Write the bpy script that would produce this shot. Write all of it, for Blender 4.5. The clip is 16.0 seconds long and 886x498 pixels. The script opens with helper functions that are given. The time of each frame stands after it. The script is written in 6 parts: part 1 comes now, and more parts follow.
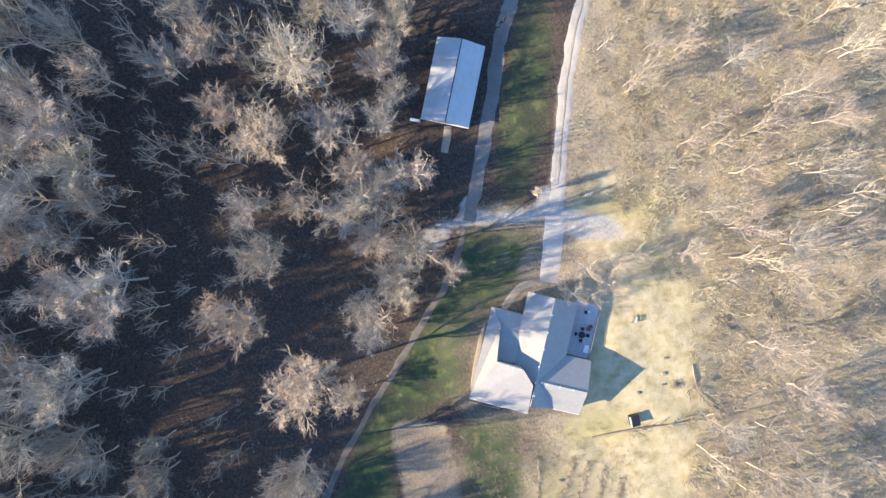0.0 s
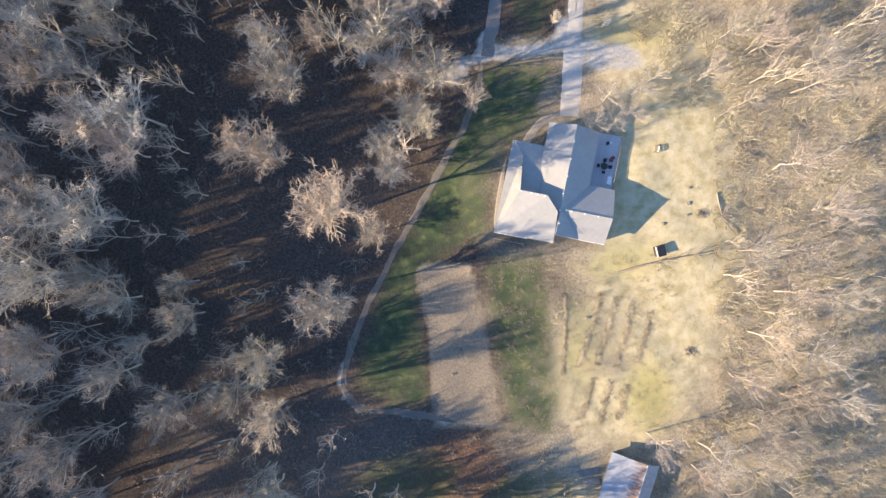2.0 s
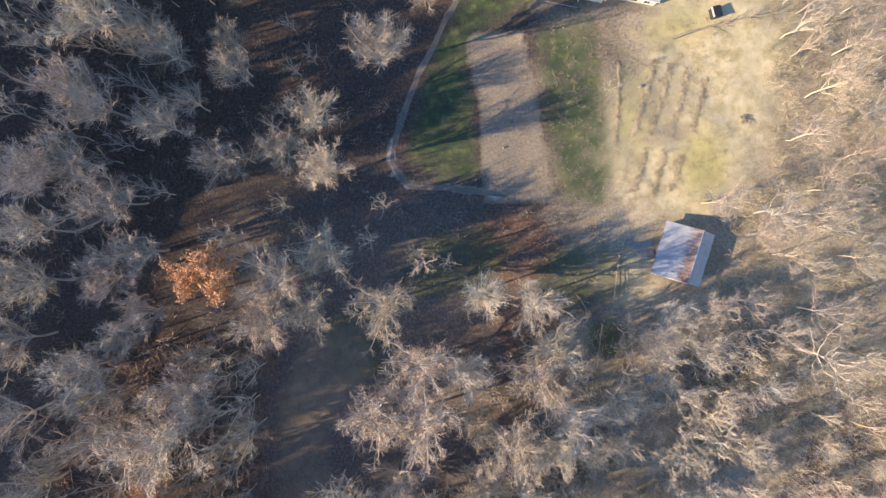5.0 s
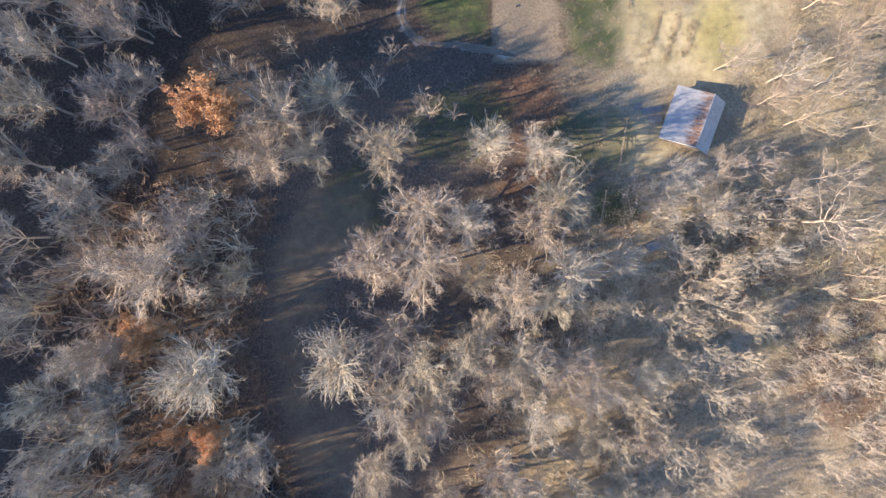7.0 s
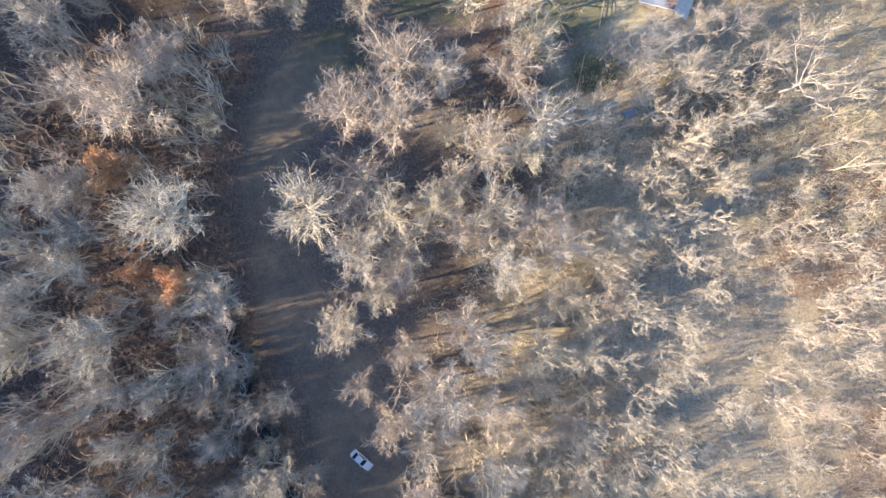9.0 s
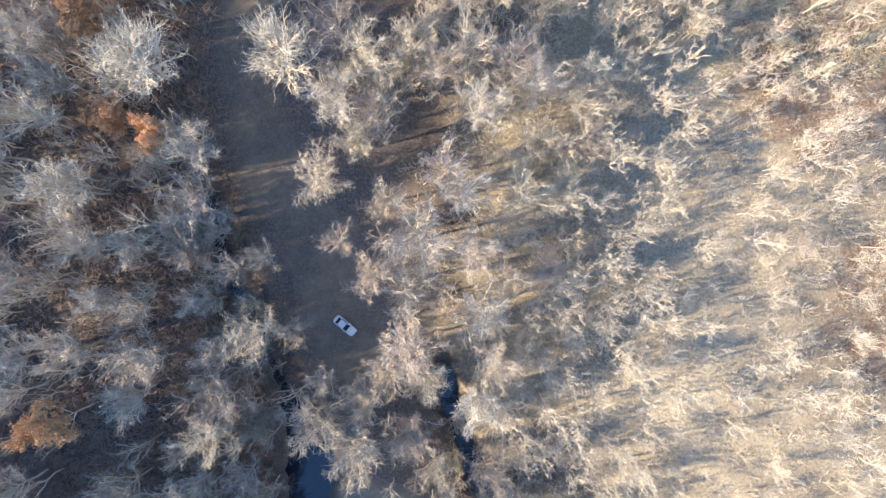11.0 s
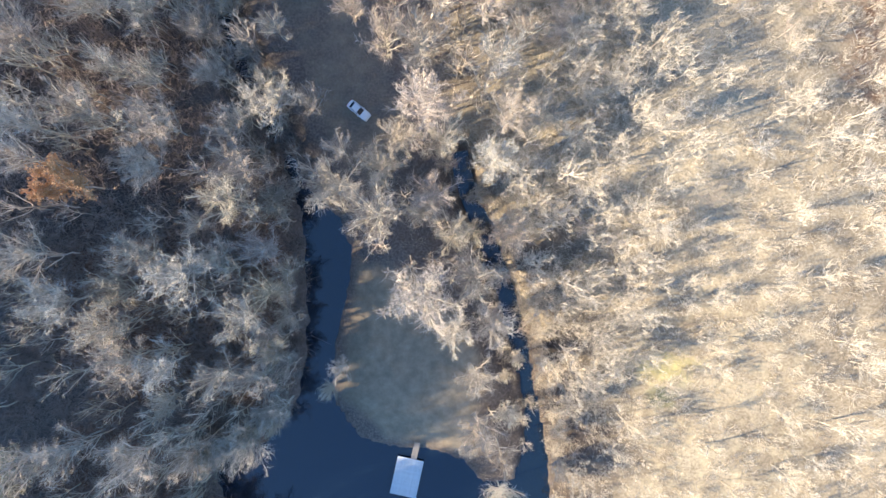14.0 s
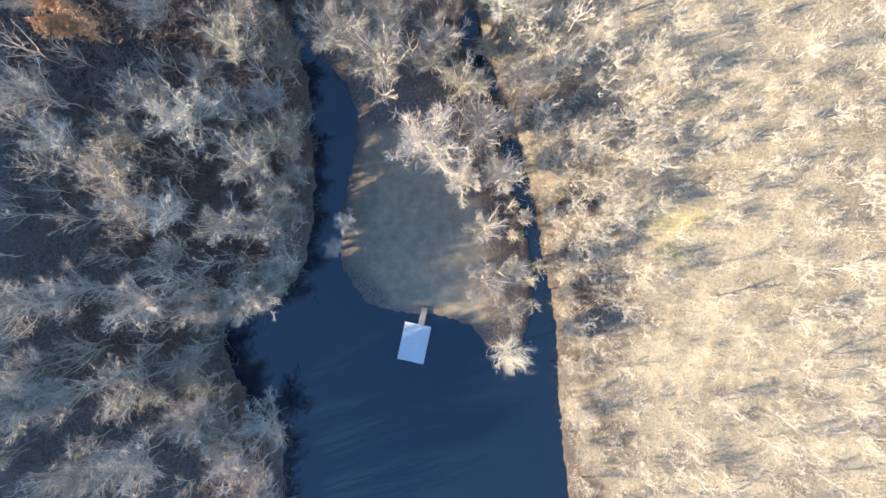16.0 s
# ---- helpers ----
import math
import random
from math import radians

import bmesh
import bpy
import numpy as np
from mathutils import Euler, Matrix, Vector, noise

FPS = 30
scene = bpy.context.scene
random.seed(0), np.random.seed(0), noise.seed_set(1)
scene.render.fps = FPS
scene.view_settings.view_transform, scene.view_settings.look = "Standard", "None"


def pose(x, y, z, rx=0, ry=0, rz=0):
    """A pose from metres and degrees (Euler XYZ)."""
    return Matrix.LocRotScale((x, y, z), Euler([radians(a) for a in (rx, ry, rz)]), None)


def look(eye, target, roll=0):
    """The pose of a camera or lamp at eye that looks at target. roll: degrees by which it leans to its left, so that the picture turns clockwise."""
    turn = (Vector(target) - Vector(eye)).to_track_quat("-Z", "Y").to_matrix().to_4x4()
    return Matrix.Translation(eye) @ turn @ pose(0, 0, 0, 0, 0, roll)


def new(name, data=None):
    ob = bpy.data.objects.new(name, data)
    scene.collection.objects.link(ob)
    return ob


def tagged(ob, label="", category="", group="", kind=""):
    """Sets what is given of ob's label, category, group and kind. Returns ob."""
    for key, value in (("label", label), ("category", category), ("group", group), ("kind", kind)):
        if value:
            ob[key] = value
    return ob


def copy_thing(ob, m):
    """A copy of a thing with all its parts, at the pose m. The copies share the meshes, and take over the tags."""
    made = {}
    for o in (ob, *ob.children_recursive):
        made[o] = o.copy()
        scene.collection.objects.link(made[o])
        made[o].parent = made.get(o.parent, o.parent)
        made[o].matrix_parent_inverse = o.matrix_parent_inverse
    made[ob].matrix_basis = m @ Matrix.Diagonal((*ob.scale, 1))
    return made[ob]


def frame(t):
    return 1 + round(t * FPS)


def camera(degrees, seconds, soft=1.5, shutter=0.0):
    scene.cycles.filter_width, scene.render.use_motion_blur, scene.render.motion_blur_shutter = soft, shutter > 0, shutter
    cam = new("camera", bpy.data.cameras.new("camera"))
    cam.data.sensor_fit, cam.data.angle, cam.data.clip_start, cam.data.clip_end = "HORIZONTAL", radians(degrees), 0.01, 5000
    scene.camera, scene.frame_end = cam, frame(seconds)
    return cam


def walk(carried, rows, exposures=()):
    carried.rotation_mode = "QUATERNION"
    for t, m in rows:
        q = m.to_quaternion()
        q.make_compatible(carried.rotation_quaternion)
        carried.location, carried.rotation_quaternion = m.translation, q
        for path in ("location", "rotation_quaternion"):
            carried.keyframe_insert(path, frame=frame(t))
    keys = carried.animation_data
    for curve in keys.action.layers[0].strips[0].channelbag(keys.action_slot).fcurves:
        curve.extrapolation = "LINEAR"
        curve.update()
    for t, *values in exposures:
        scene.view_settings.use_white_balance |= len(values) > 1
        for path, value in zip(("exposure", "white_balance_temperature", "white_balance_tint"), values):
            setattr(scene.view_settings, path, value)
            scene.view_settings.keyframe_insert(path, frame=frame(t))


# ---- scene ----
cam = camera(72.19, 16.0, soft=1.35)
# seconds, x, y, z, tilt, lean, turn
PATH = [
    (0.00, 0.00, 0.00, 122.54, -0.21, -0.51, 0.00),
    (0.50, -0.80, -7.16, 122.40, -0.21, -0.50, -0.43),
    (1.00, -1.74, -14.28, 122.26, -0.18, -0.48, -0.91),
    (1.50, -2.79, -21.34, 122.13, -0.20, -0.42, -1.39),
    (2.00, -3.92, -28.33, 121.99, -0.24, -0.36, -1.87),
    (2.50, -5.28, -35.23, 121.87, -0.31, -0.27, -2.30),
    (3.00, -6.79, -42.05, 121.76, -0.38, -0.20, -2.55),
    (3.50, -8.49, -48.79, 121.67, -0.44, -0.10, -2.76),
    (4.00, -10.29, -55.45, 121.56, -0.43, 0.06, -2.80),
    (4.20, -10.94, -58.14, 121.51, -0.44, 0.08, -2.75),
    (5.25, -13.61, -71.35, 120.78, -0.56, 0.33, -1.71),
    (6.30, -14.12, -84.18, 119.96, -0.67, 0.42, -0.06),
    (6.50, -14.08, -86.77, 119.88, -0.70, 0.45, 0.21),
    (7.00, -13.67, -93.00, 119.69, -0.66, 0.39, 0.77),
    (7.50, -12.87, -99.28, 119.49, -0.58, 0.33, 1.34),
    (8.00, -11.76, -105.59, 119.33, -0.45, 0.32, 2.22),
    (8.50, -10.25, -111.88, 119.24, -0.30, 0.28, 2.64),
    (9.00, -8.47, -118.13, 119.19, -0.20, 0.22, 2.87),
    (9.20, -7.75, -120.68, 119.17, -0.19, 0.18, 2.91),
    (10.25, -4.84, -133.98, 119.20, -0.10, 0.02, 2.41),
    (11.30, -4.35, -147.91, 119.06, -0.06, -0.11, 1.19),
    (11.50, -4.51, -150.70, 118.99, -0.06, -0.13, 1.01),
    (12.00, -5.07, -157.56, 118.79, -0.01, -0.17, 0.52),
    (12.50, -5.65, -164.26, 118.66, -0.00, -0.17, 0.33),
    (13.00, -6.11, -170.86, 118.53, -0.05, -0.10, 0.19),
    (13.50, -6.42, -177.38, 118.40, -0.10, -0.01, -0.02),
    (14.00, -6.58, -183.87, 118.26, -0.13, -0.01, -0.11),
    (14.50, -6.82, -190.38, 118.10, -0.16, 0.07, -0.19),
    (15.00, -7.07, -196.87, 117.93, -0.18, 0.17, -0.28),
    (15.50, -7.26, -203.21, 117.76, -0.20, 0.25, -0.29),
    (16.00, -7.43, -209.39, 117.58, -0.23, 0.29, -0.27),
]
EXPOSURES = [(0, 1.5, 5800, 10), (1.5, 1.44, 6000, 11), (3.5, 1.24, 6150, 14), (6.5, 1.27, 6050, 14), (8.5, 1.62, 5900, 11), (12.5, 1.84, 5700, 7), (16, 1.84, 5700, 5)]
walk(cam, [(t, pose(x, y, z, rx, ry, rz)) for t, x, y, z, rx, ry, rz in PATH], EXPOSURES)

# ---- light ----
SUN_HEIGHT = 20.0
SUN_FROM = Vector((-0.962, -0.275, 0.0))
world = bpy.data.worlds.new("sky")
scene.world = world
world.use_nodes = True
wn = world.node_tree.nodes
sky = wn.new("ShaderNodeTexSky")
sky.sky_type = "NISHITA"
sky.sun_disc = False
sky.ozone_density = 3.0
sky.dust_density = 0.1
sky.sun_elevation = radians(SUN_HEIGHT)
sky.sun_rotation = math.atan2(SUN_FROM.x, SUN_FROM.y)
wn["Background"].inputs["Strength"].default_value = 0.13
world.node_tree.links.new(sky.outputs[0], wn["Background"].inputs["Color"])
sun = new("sun", bpy.data.lights.new("sun", "SUN"))
sun.data.energy = 5.0
sun.data.angle = radians(0.6)
sun.data.color = (1.0, 0.75, 0.46)
toward = (SUN_FROM * math.cos(radians(SUN_HEIGHT)) + Vector((0, 0, math.sin(radians(SUN_HEIGHT))))).normalized()
sun.matrix_world = look((-300, -80, 140), Vector((-300, -80, 140)) - toward * 10)


# ---- the lie of the land ----
def smooth(a, b, v):
    s = np.clip((v - a) / (b - a), 0, 1)
    return s * s * (3 - 2 * s)


def wavy(x, y, size, seed=0.0):
    """Gentle uneven waves of about that size, between -1 and 1."""
    k = 6.2832 / size
    return (np.sin(k * (x + 0.31 * y) + seed) * np.cos(k * (0.83 * y - 0.27 * x) + 1.7 * seed)
            + 0.6 * np.sin(k * 1.93 * (0.42 * x - y) + 2.3 * seed + 1) + 0.4 * np.cos(k * 3.1 * (x + 0.7 * y) + 0.6 * seed)) / 2


POND = [(-38.8, -300), (-38.8, -254), (-38.9, -246), (-45.2, -241.6), (-46.4, -237), (-49.4, -231), (-50.5, -224.5), (-48.3, -221.1),
        (-41, -220.6), (-36.4, -215.7), (-34.2, -211), (-33.2, -203), (-33, -192), (-33.5, -181), (-35.1, -172.5), (-38.6, -164.5), (-36.6, -164),
        (-31, -173), (-26, -178), (-23.6, -184), (-24.4, -193), (-27.0, -203), (-26.8, -213.5), (-22.4, -219.6), (-17, -221.4), (-9.5, -221.8),
        (-3, -224), (1.2, -228.5), (6.5, -228), (8.6, -221), (8.2, -211), (6.4, -203), (4.6, -196), (7.2, -195), (9.6, -202.5), (11.2, -211), (12.6, -217), (13.8, -225), (14.2, -235), (14.8, -246), (16, -256), (18, -300)]
CANAL = [(-3.6, -166), (-2.2, -172.3), (0.2, -178.5), (2.9, -185.7), (5.9, -194.1), (8.2, -203.5), (9.8, -212)]
CREEK = [(-48, -134), (-46.9, -140.0), (-44.3, -149.3), (-40.8, -156.5), (-37.5, -165)]
WATER = 2.0


def edge_distance(x, y, points, closed):
    """Distance to a line of points; inside a closed one it is negative."""
    best, inside = np.full(x.shape, 1e9), np.zeros(x.shape, bool)
    pairs = list(zip(points, points[1:] + points[:1])) if closed else list(zip(points, points[1:]))
    for (ax, ay), (bx, by) in pairs:
        ux, uy = bx - ax, by - ay
        s = np.clip(((x - ax) * ux + (y - ay) * uy) / (ux * ux + uy * uy), 0, 1)
        best = np.minimum(best, np.hypot(x - ax - s * ux, y - ay - s * uy))
        if closed:
            crosses = ((ay > y) != (by > y)) & (x < ux * (y - ay) / (uy if uy else 1e-9) + ax)
            inside ^= crosses
    return np.where(inside, -best, best)


def land(x, y):
    """Height of the ground."""
    x, y = np.asarray(x, float), np.asarray(y, float)
    s = -y
    floor_z = np.interp(s, [-300, -60, -20, 15, 55, 110, 158, 205, 225, 330], [24, 19, 14.6, 12.3, 10.6, 7.8, 5.8, 4.0, 3.4, 3.2])
    low_x = np.interp(s, [-60, 0, 60, 110, 158, 205, 225, 330], [-45, -42, -38, -38, -32, -26, -24, -22])
    toe_x = np.interp(s, [-60, 0, 60, 110, 140, 165, 185, 210, 235, 330], [-45, -42, -36, -30, -20, -14, 0, 8, 13, 18])
    rise = np.interp(s, [-60, 0, 55, 110, 150, 185, 210, 330], [0.055, 0.06, 0.062, 0.1, 0.15, 0.26, 0.28, 0.26])
    right = x - toe_x
    right = (np.sqrt(right * right + 16) + right) / 2
    left = low_x - x
    left = (np.sqrt(left * left + 64) + left) / 2
    z = floor_z + rise * 95 * np.tanh(right / 95) + 0.15 * 130 * np.tanh(left / 130) - 0.3
    hill = smooth(78, 132, -x) * np.interp(s, [-60, 20, 45, 62, 85, 105, 130, 175, 200, 225, 260, 300], [26, 25, 22.5, 22, 16.5, 14, 13.5, 15, 21.5, 26, 22, 18]) * (1 + 0.12 * wavy(x, y, 70, 2.0) + 0.09 * wavy(x, y, 23, 6.0)) - smooth(150, 420, -x) * 20
    z = z + hill + 0.35 * wavy(x, y, 31, 1.0) + 0.12 * wavy(x, y, 9, 4.0)
    pad = np.maximum(np.abs(x - 15.5), np.abs(y + 18.5))
    z = z + (15.55 - z) * (1 - smooth(10.5, 17, pad))
    pad = np.maximum(np.abs(x - 2.6) - 2, np.abs(y - 28) - 4)
    z = z + (16.8 - z) * (1 - smooth(4, 9, pad))
    z = z + 0.65 * (1 - smooth(6, 13, np.hypot(x - 38, (y + 20) * 0.6)))
    pad = np.hypot(x - 28, y + 71.5)
    z = z + (13.5 - z) * (1 - smooth(6, 10, pad))
    c = edge_distance(x, y, CANAL, False)
    bed = np.interp(s, [160, 172, 195, 212], [4.6, 3.2, 1.6, 0.8])
    z = z + (np.minimum(bed, z) - z) * (1 - smooth(1.5, 4.0, c))
    c = edge_distance(x, y, CREEK, False)
    bed = np.interp(s, [128, 145, 165], [5.6, 3.6, 1.0])
    z = z + (np.minimum(bed, z) - z) * (1 - smooth(1.0, 6.0, c))
    p = edge_distance(x, y, POND, True) + 0.35 * wavy(x, y, 6, 2.0) + 0.7 * wavy(x, y, 13, 5.0) * (x < -30)
    shore = WATER + 0.25 + 0.1 * wavy(x, y, 5, 3.0)
    z = np.where(p > 0, shore + (np.maximum(z, shore) - shore) * smooth(-0.5, 7, p), WATER + 0.25 - 2.2 * smooth(0, 2.5, -p))
    return z


def land_at(x, y):
    return float(land(np.array([x]), np.array([y]))[0])


def smooth_line(points, step):
    """A rounded line through points, at about that step."""
    pts = [Vector(p) for p in points]
    out = []
    for i in range(len(pts) - 1):
        a, b, c, d = pts[max(i - 1, 0)], pts[i], pts[i + 1], pts[min(i + 2, len(pts) - 1)]
        n = max(1, round((c - b).length / step))
        for k in range(n):
            t = k / n
            out.append(0.5 * (2 * b + (c - a) * t + (2 * a - 5 * b + 4 * c - d) * t * t + (3 * b - a - 3 * c + d) * t ** 3))
    return out + [pts[-1]]


# ---- materials ----
def ramp(nodes, stops):
    r = nodes.new("ShaderNodeValToRGB")
    while len(r.color_ramp.elements) < len(stops):
        r.color_ramp.elements.new(0.5)
    for e, (at, c) in zip(r.color_ramp.elements, stops):
        e.position, e.color = at, (*c, 1)
    return r


def surface(name, dark, light, scale=1.0, coarse=0.12, rough=0.85, metal=0.0, bump=0.3, depth=0.03, random_tint=0.0, spec=0.3, hues=()):
    """A material with grain and larger stains between two colours; scale in grains a metre."""
    m = bpy.data.materials.new(name)
    m.use_nodes = True
    n, l = m.node_tree.nodes, m.node_tree.links
    b = n["Principled BSDF"]
    at = n.new("ShaderNodeTexCoord")
    fine, wide = n.new("ShaderNodeTexNoise"), n.new("ShaderNodeTexNoise")
    fine.inputs["Scale"].default_value, fine.inputs["Detail"].default_value = scale, 6
    wide.inputs["Scale"].default_value, wide.inputs["Detail"].default_value = scale * coarse, 4
    mix = n.new("ShaderNodeMath")
    mix.operation = "MULTIPLY_ADD"
    mix.inputs[1].default_value = 0.55
    half = n.new("ShaderNodeMath")
    half.operation = "MULTIPLY"
    half.inputs[1].default_value = 0.45
    for t in (fine, wide):
        l.new(at.outputs["Object"], t.inputs["Vector"])
    l.new(wide.outputs["Fac"], half.inputs[0])
    l.new(fine.outputs["Fac"], mix.inputs[0])
    l.new(half.outputs[0], mix.inputs[2])
    r = ramp(n, [(0.3, dark), (0.7, light)])
    l.new(mix.outputs[0], r.inputs[0])
    out = r.outputs[0]
    if random_tint:
        info = n.new("ShaderNodeObjectInfo")
        hsv = n.new("ShaderNodeHueSaturation")
        span = n.new("ShaderNodeMapRange")
        span.inputs["To Min"].default_value, span.inputs["To Max"].default_value = 1 - random_tint, 1 + random_tint
        l.new(info.outputs["Random"], span.inputs["Value"])
        l.new(span.outputs[0], hsv.inputs["Value"])
        l.new(out, hsv.inputs["Color"])
        out = hsv.outputs[0]
    if hues:
        info2, times, shift = n.new("ShaderNodeObjectInfo"), n.new("ShaderNodeMath"), n.new("ShaderNodeMath")
        times.operation, times.inputs[1].default_value = "MULTIPLY", 7.31
        shift.operation = "FRACT"
        l.new(info2.outputs["Random"], times.inputs[0])
        l.new(times.outputs[0], shift.inputs[0])
        pick = ramp(n, [((i + 0.5) / len(hues), c) for i, c in enumerate(hues)])
        l.new(shift.outputs[0], pick.inputs[0])
        tint = n.new("ShaderNodeMix")
        tint.data_type, tint.blend_type = "RGBA", "MULTIPLY"
        tint.inputs[0].default_value = 1.0
        l.new(out, tint.inputs[6])
        l.new(pick.outputs[0], tint.inputs[7])
        out = tint.outputs[2]
    l.new(out, b.inputs["Base Color"])
    b.inputs["Roughness"].default_value, b.inputs["Metallic"].default_value = rough, metal
    b.inputs["Specular IOR Level"].default_value = spec
    if bump:
        k = n.new("ShaderNodeBump")
        k.inputs["Strength"].default_value, k.inputs["Distance"].default_value = bump, depth
        l.new(fine.outputs["Fac"], k.inputs["Height"])
        l.new(k.outputs[0], b.inputs["Normal"])
    return m


def ground_material():
    """Leaf litter, dry grass, green grass, bare soil and rusty leaves, spread by the ground's own zones."""
    m = bpy.data.materials.new("ground_cover")
    m.use_nodes = True
    n, l = m.node_tree.nodes, m.node_tree.links
    b = n["Principled BSDF"]
    at = n.new("ShaderNodeTexCoord")

    def noise_of(scale, detail=8, rough=0.6, stretch=None):
        t = n.new("ShaderNodeTexNoise")
        t.inputs["Scale"].default_value, t.inputs["Detail"].default_value, t.inputs["Roughness"].default_value = scale, detail, rough
        if stretch:
            mp = n.new("ShaderNodeMapping")
            mp.inputs["Scale"].default_value = stretch
            l.new(at.outputs["Object"], mp.inputs["Vector"])
            l.new(mp.outputs[0], t.inputs["Vector"])
        else:
            l.new(at.outputs["Object"], t.inputs["Vector"])
        return t.outputs["Fac"]

    def tone(fac, *stops):
        r = ramp(n, list(stops))
        l.new(fac, r.inputs[0])
        return r.outputs[0]

    def blend(fac, a, c):
        x = n.new("ShaderNodeMix")
        x.data_type = "RGBA"
        l.new(fac, x.inputs[0])
        l.new(a, x.inputs[6])
        l.new(c, x.inputs[7])
        return x.outputs[2]

    def zone(name, ragged, soft=0.16):
        """The zone's spread with a ragged edge."""
        a = n.new("ShaderNodeAttribute")
        a.attribute_name = name
        add = n.new("ShaderNodeMath")
        l.new(a.outputs["Fac"], add.inputs[0])
        l.new(ragged, add.inputs[1])
        r = n.new("ShaderNodeMapRange")
        r.inputs["From Min"].default_value, r.inputs["From Max"].default_value = 1.0 - soft, 1.0 + soft
        l.new(add.outputs[0], r.inputs["Value"])
        return r.outputs[0]

    fine, mid, big, clod = noise_of(2.4), noise_of(0.55), noise_of(0.09, 5), noise_of(9.0, 4)
    # Litter colour carries the wood's shade; pale is lifted for the sunlit slope.
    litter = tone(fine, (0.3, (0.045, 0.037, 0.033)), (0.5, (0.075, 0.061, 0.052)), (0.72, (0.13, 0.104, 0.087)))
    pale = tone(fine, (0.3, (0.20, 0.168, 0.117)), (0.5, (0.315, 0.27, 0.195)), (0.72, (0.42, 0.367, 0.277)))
    rust = tone(fine, (0.3, (0.08, 0.05, 0.036)), (0.55, (0.17, 0.105, 0.072)), (0.75, (0.27, 0.18, 0.12)))
    green = tone(mid, (0.3, (0.03, 0.055, 0.034)), (0.5, (0.052, 0.078, 0.04)), (0.72, (0.13, 0.138, 0.068)))
    olive = tone(mid, (0.3, (0.24, 0.225, 0.065)), (0.7, (0.42, 0.375, 0.15)))
    straw = tone(mid, (0.28, (0.31, 0.27, 0.14)), (0.5, (0.45, 0.393, 0.245)), (0.72, (0.56, 0.495, 0.35)))
    soil = tone(fine, (0.3, (0.16, 0.135, 0.105)), (0.7, (0.28, 0.24, 0.185)))
    turf = tone(mid, (0.3, (0.19, 0.155, 0.11)), (0.7, (0.3, 0.25, 0.18)))
    lifted_litter = tone(fine, (0.3, (0.09, 0.076, 0.067)), (0.5, (0.14, 0.118, 0.102)), (0.72, (0.22, 0.184, 0.156)))
    col = blend(zone("lifted_litter", big, 0.4), litter, lifted_litter)
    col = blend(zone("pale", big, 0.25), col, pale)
    col = blend(zone("rust", mid, 0.2), col, rust)
    col = blend(zone("straw", mid, 0.35), col, straw)
    col = blend(zone("olive", mid, 0.35), col, olive)
    col = blend(zone("green", mid, 0.32), col, green)
    col = blend(zone("turf", big, 0.3), col, turf)
    col = blend(zone("soil", mid, 0.25), col, soil)
    stones = tone(fine, (0.3, (0.33, 0.31, 0.28)), (0.7, (0.50, 0.475, 0.435)))
    col = blend(zone("gravel", mid, 0.2), col, stones)
    l.new(col, b.inputs["Base Color"])
    b.inputs["Roughness"].default_value = 0.95
    b.inputs["Specular IOR Level"].default_value = 0.1
    k = n.new("ShaderNodeBump")
    k.inputs["Strength"].default_value, k.inputs["Distance"].default_value = 0.6, 0.08
    l.new(fine, k.inputs["Height"])
    k2 = n.new("ShaderNodeBump")
    k2.inputs["Strength"].default_value, k2.inputs["Distance"].default_value = 0.6, 0.05
    l.new(clod, k2.inputs["Height"])
    l.new(k.outputs[0], k2.inputs["Normal"])
    l.new(k2.outputs[0], b.inputs["Normal"])
    return m


